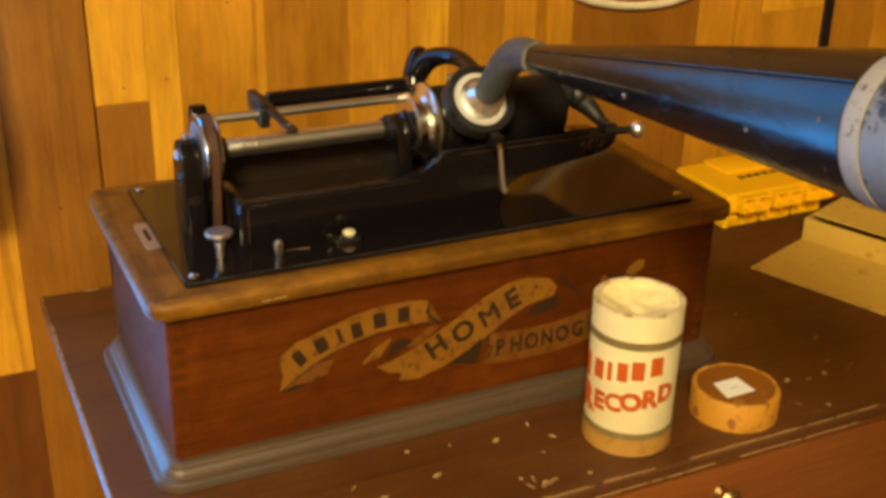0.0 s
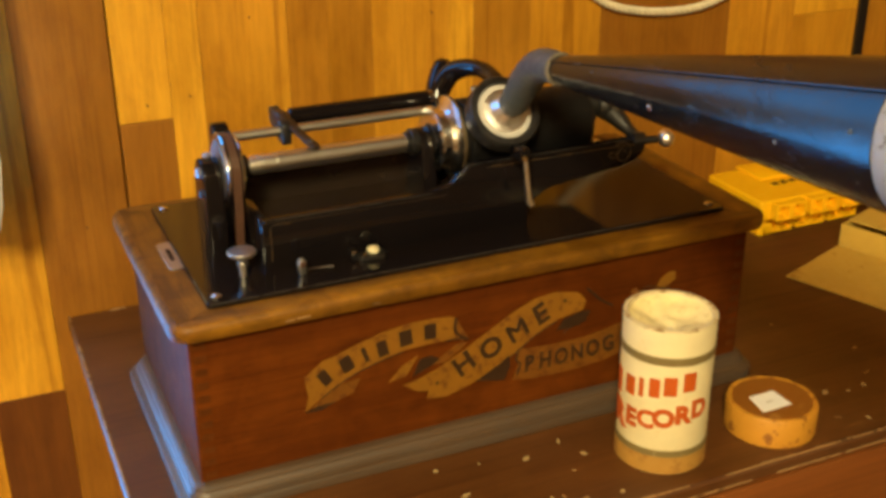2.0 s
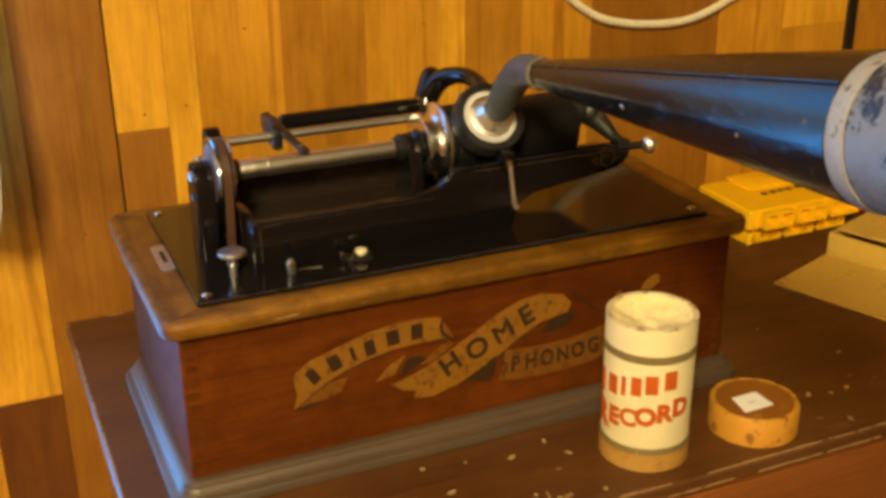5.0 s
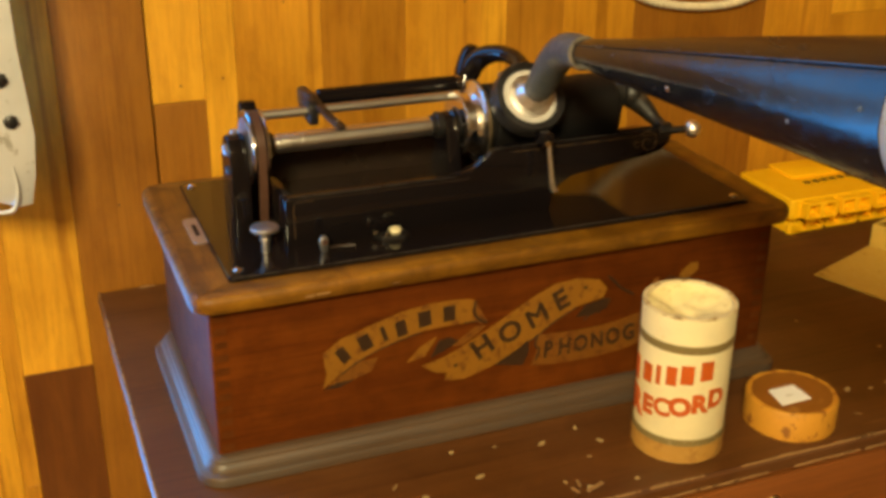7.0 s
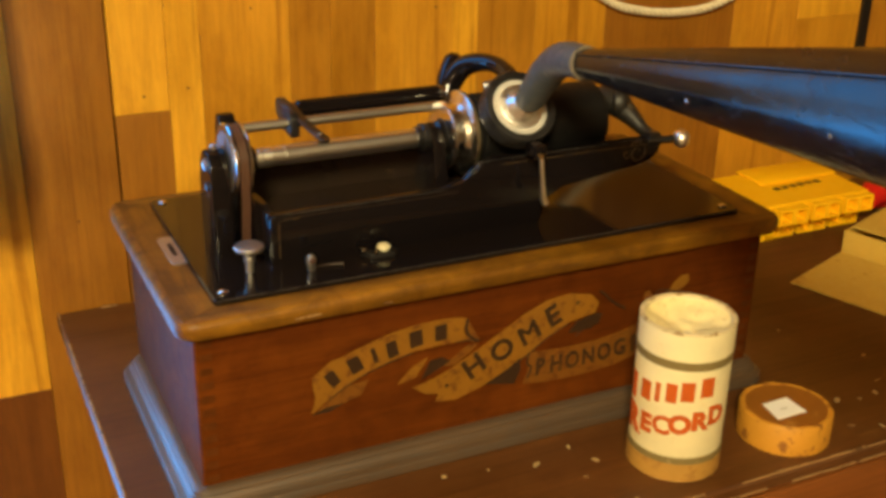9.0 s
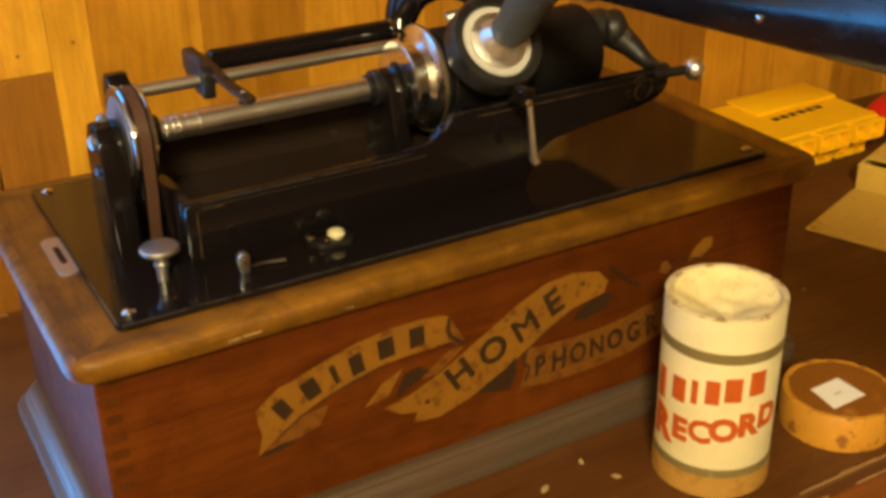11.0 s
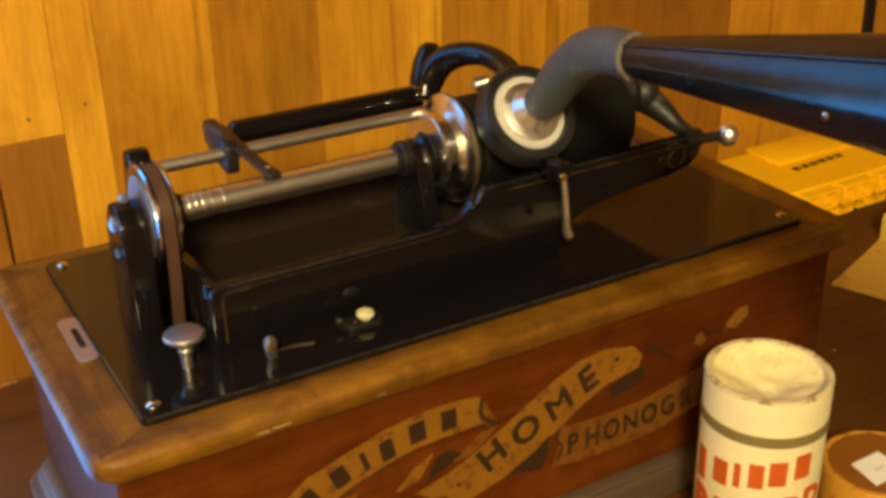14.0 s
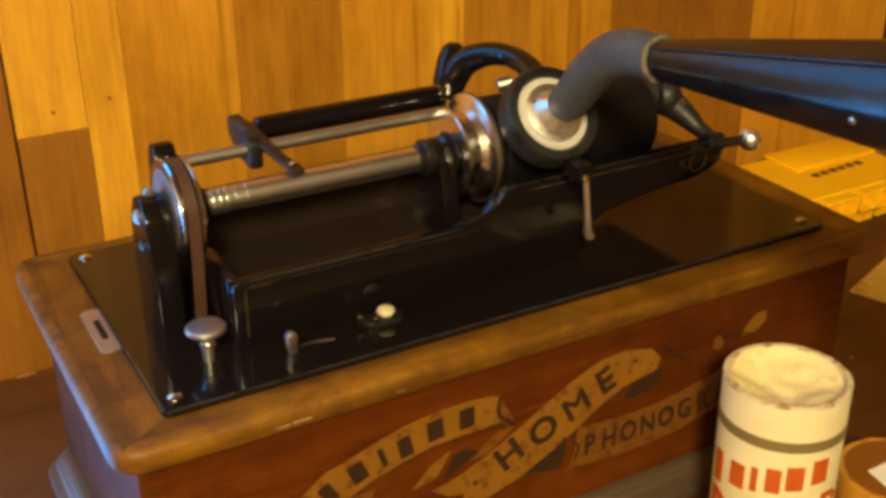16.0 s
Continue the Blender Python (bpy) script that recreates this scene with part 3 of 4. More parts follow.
for dx, dz, l in ((0.038, 0.1372, 0.007), (0.046, 0.1376, 0.010), (0.10, 0.1368, 0.006)):
    part("dent", box(dx, dx + l, CY0 - 0.0126, CY0 - 0.0112, dz, dz + 0.0015, 0.0004, 1), worn_edge, lid, "bare chipped wood")

PZ = 0.1508
plate = part("bed_plate", rounded_loft(-0.0085, 0.409, -0.0105, 0.181, [(0, LZ - 0.001), (0, PZ - 0.0008), (-0.0008, PZ)], 0.004, 4), plate_enamel, phono, "glossy black enamelled plate")
# pale line laid on the front edge as its highlight and wear
part("rubbed_edge", sweep([(-0.0065, -0.0103, PZ - 0.0006), (0.10, -0.0103, PZ - 0.0006), (0.25, -0.0103, PZ - 0.0006), (0.4065, -0.0103, PZ - 0.0006)], 0.0005, 6, 3), rubbed, plate, "thin rubbed edge of the plate with a painted highlight")
for sx, sy in ((0.0, 0.0), (0.400, 0.0), (0.0, 0.172), (0.400, 0.172)):
    sc = lathe((sx, sy, PZ - 0.0006), (0, 0, 1), [(0, 0), (0, 0.0037), (0.0012, 0.0037), (0.0022, 0.0026), (0.0026, 0.001), (0.0026, 0)], 20)
    part("screw", sc, nickel, plate)
esc = part("escutcheon", rounded_loft(-0.0188, -0.0072, 0.0615, 0.1115, [(0, LZ - 0.001), (0, LZ + 0.0008), (-0.0006, LZ + 0.0013)], 0.0042, 5), old_steel, phono, "worn steel slot plate")
part("slot", rounded_loft(-0.0147, -0.0113, 0.0755, 0.0975, [(0, LZ + 0.0008), (0, LZ + 0.0016)], 0.0014, 3), matt_black, esc)

AY, AZ = 0.0736, 0.2127  # axis of the mandrel shaft

# cast bed: a trough whose front wall steps up to the right
FY = 0.0265
curve = [(0.041, PZ - 0.001), (0.041, 0.1845), (0.0435, 0.1872), (0.170, 0.1872), (0.181, 0.1876), (0.1885, 0.1900), (0.1935, 0.1945), (0.1965, 0.2000), (0.201, 0.2042), (0.208, 0.2052), (0.343, 0.2052), (0.351, 0.2040), (0.3555, 0.1995), (0.3535, 0.1925), (0.3460, 0.1870), (0.332, 0.1835), (0.300, 0.1815), (0.268, 0.1785), (0.254, 0.171), (0.250, PZ - 0.001)]
back_curve = [(x, max(z, 0.2015) if 0.04 < x < 0.20 and z > 0.18 else z) for x, z in curve]
bed = part("cast_bed", prism(curve, FY, FY + 0.008, "xz", 0.0020), enamel, phono, "black cast iron bed with a stepped front")
part("bed_back", prism(back_curve, 0.112, 0.119, "xz", 0.0013), trough_sheen_enamel, bed)
part("bed_end", prism([(FY + 0.0075, PZ - 0.001), (FY + 0.0075, 0.187), (0.1125, 0.187), (0.1125, PZ - 0.001)], 0.0412, 0.0475, "yz", 0.001), enamel, bed)
part("bed_floor", prism([(0.047, 0.168), (0.247, 0.168), (0.262, 0.176), (0.340, 0.186), (0.340, 0.182), (0.264, 0.172), (0.249, 0.163), (0.047, 0.163)], FY + 0.0078, 0.1122, "xz"), trough_sheen_enamel, bed)
pin = bmesh.new()
for cx, r0, turns in ((0.3330, 0.0072, 19), (0.3235, 0.0034, 12)):
    pts = [(cx + math.cos(q * 0.45 + 0.6) * r0 * (0.35 + 0.055 * q), FY - 0.0004, 0.1952 + math.sin(q * 0.45 + 0.6) * r0 * (0.35 + 0.055 * q)) for q in range(turns)]
    sweep(pts, 0.00065, 6, 2, pin)
part("scroll", pin, faded_line, bed, "faint painted scroll")
# highlight along the casting's top edge, modelled as a thin rubbed line
rub = sweep([(x, FY + 0.0006, z - 0.0002) for x, z in curve[2:11]], 0.00055, 6, 3)
part("rubbed_edge", rub, rubbed, bed, "thin rubbed edge of the casting with a painted highlight")
for pts in ([(0.0475, 0.1560), (0.0475, 0.1700), (0.0475, 0.1810), (0.0500, 0.1832), (0.0620, 0.1834)], [(0.2150, 0.2012), (0.2700, 0.2012), (0.3250, 0.2012), (0.3480, 0.2005)]):
    part("gilt_line", sweep([(x, FY - 0.0001, z) for x, z in pts], 0.00042, 6, 4), faded_line, bed, "thin worn gilt line")
line_bm = sweep([(0.050, FY - 0.0002, 0.1845), (0.10, FY - 0.0002, 0.1845), (0.168, FY - 0.0002, 0.1845), (0.182, FY - 0.0002, 0.1852)], 0.00035, 6, 3)
part("pinstripe", line_bm, brown_iron, bed)

# left bearing post, belt pulley and guide rod
post = part("bearing_post", prism([(0.0545, PZ - 0.001), (0.0580, 0.202), (0.0605, 0.2145), (0.0660, 0.2212), (0.0736, 0.2238), (0.0815, 0.2212), (0.0870, 0.2145), (0.0895, 0.202), (0.0930, PZ - 0.001)], 0.0110, 0.0245, "yz", 0.0018), enamel, phono, "black bearing post")
part("bolt", lathe((0.0113, 0.0700, 0.2140), (-1, -0.1, 0), [(0, 0), (0, 0.0042), (0.0018, 0.0042), (0.0030, 0.0028), (0.0034, 0)], 18), old_steel, post, "steel bolt")
part("oil_cup", lathe((0.0178, 0.0736, 0.2236), (0, 0, 1), [(0, 0), (0, 0.0030), (0.0020, 0.0030), (0.0032, 0.0018), (0.0036, 0)], 16), old_steel, post)
part("bolt", lathe((0.0113, 0.0690, 0.1985), (-1, 0, 0), [(0, 0), (0, 0.0032), (0.0014, 0.0032), (0.0022, 0.002), (0.0025, 0)], 18), iron, post)
pulley = part("belt_pulley", lathe((0.0255, AY, AZ), (1, 0, 0), [(0, 0), (0, 0.0245), (0.0006, 0.0262), (0.0016, 0.0268), (0.0026, 0.0255), (0.0034, 0.0232), (0.0098, 0.0232), (0.0106, 0.0255), (0.0116, 0.0268), (0.0128, 0.0262), (0.0134, 0.0245), (0.0134, 0)], 56), nickel, phono, "nickel-plated belt pulley")
part("pulley_face", lathe((0.0251, AY, AZ), (1, 0, 0), [(0, 0), (0, 0.0215), (0.0003, 0.0218), (0.0006, 0.0218), (0.0006, 0)], 48), old_steel, pulley, "dull steel pulley face")
bx0, bx1 = 0.0294, 0.0352
belt = bmesh.new()
loop = [(AY + 0.0242 * math.cos(a), AZ + 0.0242 * math.sin(a)) for a in [radians(2 + k * 11) for k in range(16)]]
loop = [(0.0975, PZ - 0.001)] + loop + [(0.0512, 0.19), (0.0545, 0.168), (0.0570, PZ - 0.001)]
prev = None
for i, (yy, zz) in enumerate(loop):
    a, b = loop[max(i - 1, 0)], loop[min(i + 1, len(loop) - 1)]
    t = Vector((0, b[0] - a[0], b[1] - a[1])).normalized()
    nrm = Vector((0, t.z, -t.y)) * 0.0016
    row = [belt.verts.new(Vector((xx, yy, zz)) + nrm * s) for xx, s in ((bx0, 0), (bx1, 0), (bx1, 1), (bx0, 1))]
    if prev:
        for k in range(4):
            belt.faces.new((prev[k], prev[(k + 1) % 4], row[(k + 1) % 4], row[k]))
    else:
        belt.faces.new(row)
    prev = row
belt.faces.new(prev)
part("belt", belt, leather, phono, "brown leather drive belt")
RY, RZ = 0.1020, 0.2260
bracket = part("rod_bracket", prism([(0.092, PZ - 0.001), (0.0945, 0.215), (0.0945, 0.2335), (0.0985, 0.2385), (0.1060, 0.2385), (0.1100, 0.2335), (0.1115, 0.21), (0.1165, PZ - 0.001)], 0.0285, 0.0405, "yz", 0.0018), enamel, phono, "black upright holding the guide rod")
part("guide_rod", rod((0.030, RY, RZ), (0.335, RY, RZ), 0.0036, 20), rod_steel, phono, "dull nickel guide rod")
part("rod_post", prism([(0.094, 0.180), (0.096, 0.228), (0.102, 0.232), (0.108, 0.228), (0.110, 0.180)], 0.322, 0.334, "yz", 0.0015), enamel, phono)

# feed screw shaft with collars
sh = [(0, 0), (0, 0.0056), (0.003, 0.0056), (0.003, 0.0069), (0.0055, 0.0069), (0.0055, 0.0058), (0.0068, 0.0058), (0.0068, 0.0069), (0.0090, 0.0069), (0.0090, 0.0059), (0.0102, 0.0059), (0.0102, 0.0069), (0.0125, 0.0069), (0.0125, 0.0061), (0.0150, 0.0061), (0.0150, 0.0066), (0.0205, 0.0066), (0.0205, 0.0060), (0.0214, 0.0060)] + [(0.0216 + k * 0.0008, 0.0069 - 0.00004 * (k % 2)) for k in range(134)] + [(0.129, 0.0068), (0.130, 0.0056), (0.1335, 0.0056), (0.1335, 0.0061), (0.1400, 0.0061), (0.1400, 0.0048), (0.150, 0.0048), (0.150, 0)]
part("feed_screw", lathe((0.0460, AY, AZ), (1, 0, 0), sh, 40), shaft_steel, phono, "polished nickel feed screw")
part("shaft_end", rod((0.0389, AY, AZ), (0.0459, AY, AZ), 0.0085, 24), iron, phono)
part("pedestal", prism([(0.050, 0.166), (0.0580, 0.196), (0.0606, 0.2120), (0.0662, 0.2206), (0.0736, 0.2238), (0.0810, 0.2206), (0.0866, 0.2120), (0.0892, 0.196), (0.097, 0.166)], 0.1775, 0.1872, "yz", 0.0014), enamel, phono, "black bearing pedestal")
part("hub", lathe((0.1680, AY, AZ), (1, 0, 0), [(0, 0), (0, 0.0072), (0.0008, 0.0080), (0.0040, 0.0080), (0.0042, 0.0094), (0.0050, 0.0102), (0.0094, 0.0102), (0.0094, 0)], 40), iron, phono, "dark stepped bearing hub")
drum = part("drive_pulley", lathe((0.1895, AY, AZ), (1, 0, 0), [(0, 0), (0, 0.0238), (0.0006, 0.0249), (0.0018, 0.0251), (0.0025, 0.0244), (0.0029, 0.0230), (0.0090, 0.0232), (0.0122, 0.0256), (0.0140, 0.0300), (0.0148, 0.0312), (0.0162, 0.0316), (0.0172, 0.0312), (0.0177, 0.0298), (0.0177, 0)], 72), pulley_nickel, phono, "polished nickel double pulley", 24)
part("worn_rim", lathe((0.1895, AY, AZ), (1, 0, 0), [(0.0148, 0.0313), (0.0151, 0.03172), (0.0171, 0.03172), (0.0174, 0.0308)], 72, loop=True), dull_brass, drum, "worn brownish pulley rim")
part("pulley_face", lathe((0.1890, AY, AZ), (1, 0, 0), [(0, 0), (0, 0.0121), (0.0004, 0.0125), (0.0007, 0.0125), (0.0007, 0)], 56), iron, drum, "blackened pulley boss")
part("mandrel_head", lathe((0.2072, AY, AZ), (1, 0, 0), [(0, 0), (0, 0.0245), (0.006, 0.0245), (0.006, 0)], 48), iron, phono)

# end gate with its ball handle
gate = part("end_gate", sweep([(0.3285, 0.104, 0.190), (0.3325, 0.0920, 0.2120), (0.3370, 0.0770, 0.2225), (0.3425, 0.0590, 0.2175), (0.3480, 0.0420, 0.2075), (0.3505, 0.0310, 0.2035)], [0.008, 0.0105, 0.0120, 0.0086, 0.0050, 0.0044], 16, 6), dusty_iron, phono, "dusty black swinging end gate")
part("gate_knuckle", lathe((0.3340, 0.0680, 0.2235), (1, -0.45, 0), [(0, 0), (0, 0.0092), (0.0018, 0.0116), (0.0058, 0.0126), (0.0098, 0.0118), (0.0128, 0.0088), (0.0136, 0.0054), (0.0150, 0.0046), (0.0154, 0)], 32), dusty_iron, gate, "dusty black rounded knuckle")
part("gate_catch", prism([(0.0255, 0.1985), (0.0255, 0.2075), (0.0300, 0.2090), (0.0350, 0.2075), (0.0350, 0.1985)], 0.3440, 0.3545, "yz", 0.0012), iron, gate)
part("gate_center", lathe((0.3185, AY, AZ), (1, 0, 0), [(0, 0), (0, 0.0055), (0.009, 0.0075), (0.0135, 0.0075), (0.0135, 0)], 24), iron, gate)
part("gate_stem", rod((0.343, 0.0275, 0.2030), (0.364, 0.0225, 0.2037), 0.0030, 16), iron, gate)
ball = lathe((0.3635, 0.0224, 0.2037), (0.97, -0.24, 0.03), [(0, 0), (0.0002, 0.0032), (0.0012, 0.0050), (0.0030, 0.0065), (0.0056, 0.0073), (0.0084, 0.0068), (0.0108, 0.0048), (0.0122, 0.0024), (0.0126, 0)], 28)
part("ball_handle", ball, bright_nickel, gate, "bright ball handle")

# small controls on the plate
speed = part("speed_screw", lathe((0.0253, 0.0241, PZ - 0.0005), (0, 0, 1), [(0, 0), (0, 0.0027), (0.0085, 0.0029), (0.0088, 0.0038), (0.0105, 0.0040), (0.0108, 0.0031), (0.0138, 0.0040), (0.0160, 0.0058), (0.0168, 0.0092), (0.0176, 0.0101), (0.0192, 0.0102), (0.0200, 0.0094), (0.0204, 0.0060), (0.0205, 0)], 36), satin_nickel, phono, "large nickel thumb screw")
lever = part("start_lever", prism([(0.0620, PZ - 0.0005), (0.0605, 0.1580), (0.0608, 0.1608), (0.0628, 0.1628), (0.0655, 0.1626), (0.0672, 0.1602), (0.0666, PZ - 0.0005)], 0.0085, 0.0125, "xz", 0.0008), old_steel, phono, "small upright lever")
part("lever_rivet", rod((0.0640, 0.0086, 0.1588), (0.0640, 0.0068, 0.1588), 0.0020, 12), leather, lever)
part("pointer", sweep([(0.0672, 0.0125, 0.1520), (0.076, 0.0125, 0.1521), (0.087, 0.0100, 0.1522)], [0.0007, 0.0009, 0.0012], 8, 4), brown_iron, lever)
latch = part("latch_bracket", prism([(0.1035, 0.0215), (0.108, 0.0120), (0.1255, 0.0095), (0.1300, 0.0160), (0.1275, 0.0215)], PZ - 0.0005, 0.1542, "xy", 0.0009), iron, phono, "dark latch bracket")
part("latch_lug", box(0.1030, 0.1065, 0.0155, 0.0215, 0.1542, 0.1580, 0.0008, 2), nickel, latch)
part("latch_lug", box(0.1100, 0.1130, 0.0100, 0.0135, 0.1542, 0.1575, 0.0008, 2), nickel, latch)
part("latch_knob", lathe((0.1194, 0.0162, 0.1540), (0, 0, 1), [(0, 0), (0, 0.0034), (0.0010, 0.0040), (0.0026, 0.0050), (0.0042, 0.0044), (0.0054, 0.0022), (0.0057, 0)], 24), ivory, latch, "ivory coloured knob")

# travelling carriage with the reproducer
SY, SZ = 0.1204, 0.2298
carriage = part("carriage_sleeve", rod((0.0925, SY, SZ), (0.2120, SY, SZ), 0.0068, 28), enamel, phono, "black travelling sleeve")
part("sleeve_collar", lathe((0.2075, SY, SZ), (1, 0, 0), [(0, 0), (0, 0.0074), (0.004, 0.0074), (0.004, 0)], 24), nickel, carriage)
part("carriage_clamp", prism([(0.0940, 0.2165), (0.0940, 0.2310), (0.0985, 0.2345), (0.1270, 0.2385), (0.1300, 0.2350), (0.1290, 0.2260), (0.1110, 0.2175)], 0.0795, 0.0870, "yz", 0.0014), iron, carriage)
arm = sweep([(0.0835, 0.1180, 0.2362), (0.0850, 0.1080, 0.2352), (0.0885, 0.0960, 0.2300), (0.0930, 0.0830, 0.2245), (0.0965, 0.0735, 0.2215), (0.0975, 0.0690, 0.2200)], [0.0046, 0.0046, 0.0044, 0.0042, 0.0046, 0.0034], 12, 5, None, 0.38, (0, 0, 1))
part("half_nut_arm", arm, brown_iron, carriage, "brown strap reaching to the feed screw")
part("arm_screw", lathe((0.0905, 0.0900, 0.2292), (0, 0.3, 1), [(0, 0), (0, 0.0016), (0.0009, 0.0013), (0.0011, 0)], 12), iron, carriage)
part("arm_screw", lathe((0.0958, 0.0752, 0.2236), (0, 0.3, 1), [(0, 0), (0, 0.0022), (0.0012, 0.0018), (0.0014, 0)], 12), nickel, carriage)
part("yoke", sweep([(0.2165, SY + 0.0015, 0.2270), (0.2210, SY + 0.0010, 0.2390), (0.2275, 0.1170, 0.2495), (0.2340, 0.1040, 0.2560), (0.2390, 0.0890, 0.2580), (0.2410, 0.0740, 0.2562), (0.2390, 0.0590, 0.2515), (0.2340, 0.0480, 0.2470)], [0.0080, 0.0090, 0.0086, 0.0072, 0.0064, 0.0066, 0.0078, 0.0080], 20, 7), enamel, carriage, "black arched yoke")
part("yoke_lug", sweep([(0.2165, 0.1215, 0.2280), (0.2195, 0.1245, 0.2370), (0.2235, 0.1280, 0.2465), (0.2265, 0.1305, 0.2535), (0.2278, 0.1315, 0.2568)], [0.0096, 0.0100, 0.0094, 0.0076, 0.0040], 18, 6), enamel, carriage)
part("yoke_screw", rod((0.2340, 0.0930, 0.2395), (0.2430, 0.0900, 0.2415), 0.0040, 16), rod_steel, carriage)
RC, RN = Vector((0.2318, 0.0314, 0.2411)), Vector((0, -0.78, 0.625)).normalized()
ring = lathe(RC - RN * 0.013, RN, [(0, 0.0215), (0, 0.0262), (0.0015, 0.0278), (0.0125, 0.0280), (0.0150, 0.0268), (0.0155, 0.0222), (0.0140, 0.0215)], 56, loop=True)
part("carrier_ring", ring, ring_black, carriage, "black ring holding the reproducer")
repro = part("reproducer", lathe(RC - RN * 0.018, RN, [(0, 0), (0, 0.0180), (0.004, 0.0213), (0.0165, 0.0213), (0.0165, 0)], 56), iron, carriage, "round reproducer")
part("gasket_ring", lathe(RC - RN * 0.0012, RN, [(0, 0), (0, 0.0212), (0.0012, 0.0212), (0.0020, 0.0205), (0.0020, 0)], 56), gasket, repro, "off-white gasket")
part("dome", lathe(RC + RN * 0.0009, RN, [(0, 0), (0, 0.0172), (0.0010, 0.0168), (0.0018, 0.0146), (0.0021, 0.0124), (0.0034, 0.0116), (0.0058, 0.0102), (0.0080, 0.0086), (0.0100, 0.0078), (0.0115, 0.0072), (0.0115, 0)], 48), bright_nickel, repro, "polished nickel dome")
part("neck", rod(RC + RN * 0.012, RC + RN * 0.026, 0.0066, 24), nickel, repro)
part("lift_clamp", box(0.2285, 0.2375, 0.000, 0.0165, 0.2110, 0.2215, 0.0015, 2), enamel, carriage)
part("clamp_screw", rod((0.2325, 0.0006, 0.2140), (0.2325, -0.0014, 0.2140), 0.0020, 12), brass, carriage)
part("lift_lever", sweep([(0.2335, 0.0010, 0.2140), (0.2355, 0.0020, 0.2010), (0.2385, 0.0045, 0.1860), (0.2412, 0.0070, 0.1770), (0.2432, 0.0072, 0.1738)], [0.0017, 0.0018, 0.0020, 0.0026, 0.0024], 14, 5), bright_nickel, carriage, "slim nickel lift lever")

# gilt ribbon on the front of the case
DY = CY0 - 0.00035


def decal(name, pts, mat, parent, lift=0.0, label=""):
    return part(name, prism(pts, DY - lift - 0.00015, CY0 - 0.00005, "xz"), mat, parent, label, 0)


decal("ribbon_decal", [(0.0525, 0.0850), (0.0660, 0.0950), (0.0740, 0.0965), (0.0930, 0.1028), (0.1115, 0.1077), (0.1310, 0.1102), (0.1510, 0.1103), (0.1640, 0.1088), (0.1690, 0.1070), (0.1660, 0.0990), (0.1690, 0.0900), (0.1600, 0.0898), (0.1460, 0.0902), (0.1265, 0.0892), (0.1090, 0.0856), (0.0920, 0.0806), (0.0770, 0.0740), (0.0640, 0.0660), (0.0515, 0.0568), (0.0545, 0.0690), (0.0530, 0.0760)], gold, case, 0, "worn gilt ribbon transfer")
decal("ribbon_fold", [(0.1695, 0.1062), (0.1735, 0.0985), (0.1790, 0.0880), (0.1735, 0.0868), (0.1697, 0.0900), (0.1668, 0.0990)], gold_dim, case)
decal("ribbon_fold", [(0.0560, 0.0585), (0.0645, 0.0655), (0.0780, 0.0735), (0.0930, 0.0745), (0.0880, 0.0640), (0.0740, 0.0600)], gold_dim, case)
decal("ribbon_fold", [(0.1150, 0.0655), (0.1255, 0.0765), (0.1385, 0.0825), (0.1330, 0.0740), (0.1290, 0.0680)], gold, case)
decal("ribbon_fold", [(0.1500, 0.0725), (0.1600, 0.0790), (0.1690, 0.0850), (0.1780, 0.0850), (0.1720, 0.0795), (0.1590, 0.0715)], gold_dim, case)
decal("ribbon_decal", [(0.1265, 0.0605), (0.1430, 0.0640), (0.1570, 0.0692), (0.1780, 0.0800), (0.1965, 0.0905), (0.2150, 0.1010), (0.2340, 0.1090), (0.2530, 0.1108), (0.2720, 0.1065), (0.2790, 0.0985), (0.2760, 0.0910), (0.2540, 0.0872), (0.2350, 0.0780), (0.2200, 0.0680), (0.2050, 0.0600), (0.1830, 0.0490), (0.1610, 0.0428), (0.1450, 0.0445), (0.1470, 0.0510), (0.1370, 0.0530)], gold, case, 0.0002, "worn gilt ribbon transfer")
decal("ribbon_decal", [(0.2180, 0.0690), (0.2360, 0.0672), (0.2550, 0.0662), (0.2780, 0.0665), (0.2970, 0.0690), (0.3220, 0.0745), (0.338, 0.0800), (0.340, 0.0580), (0.3250, 0.0480), (0.2980, 0.0420), (0.2770, 0.0400), (0.2560, 0.0395), (0.2350, 0.0405), (0.2170, 0.0430), (0.2210, 0.0560)], gold_dim, case, 0, "worn gilt ribbon transfer")
for pts in ([(0.1850, 0.0500), (0.2060, 0.0600), (0.2130, 0.0665), (0.2140, 0.0560), (0.2090, 0.0450), (0.1990, 0.0470)], [(0.1340, 0.0660), (0.1400, 0.0790), (0.1490, 0.0800), (0.1560, 0.0760), (0.1440, 0.0700)], [(0.0515, 0.0560), (0.0620, 0.0600), (0.0740, 0.0600), (0.0640, 0.0560)], [(0.2540, 0.0780), (0.2600, 0.0862), (0.2770, 0.0900), (0.2830, 0.0885), (0.2790, 0.0810), (0.2660, 0.0775)]):
    decal("ribbon_shadow", pts, black_ink, case, 0.0003)
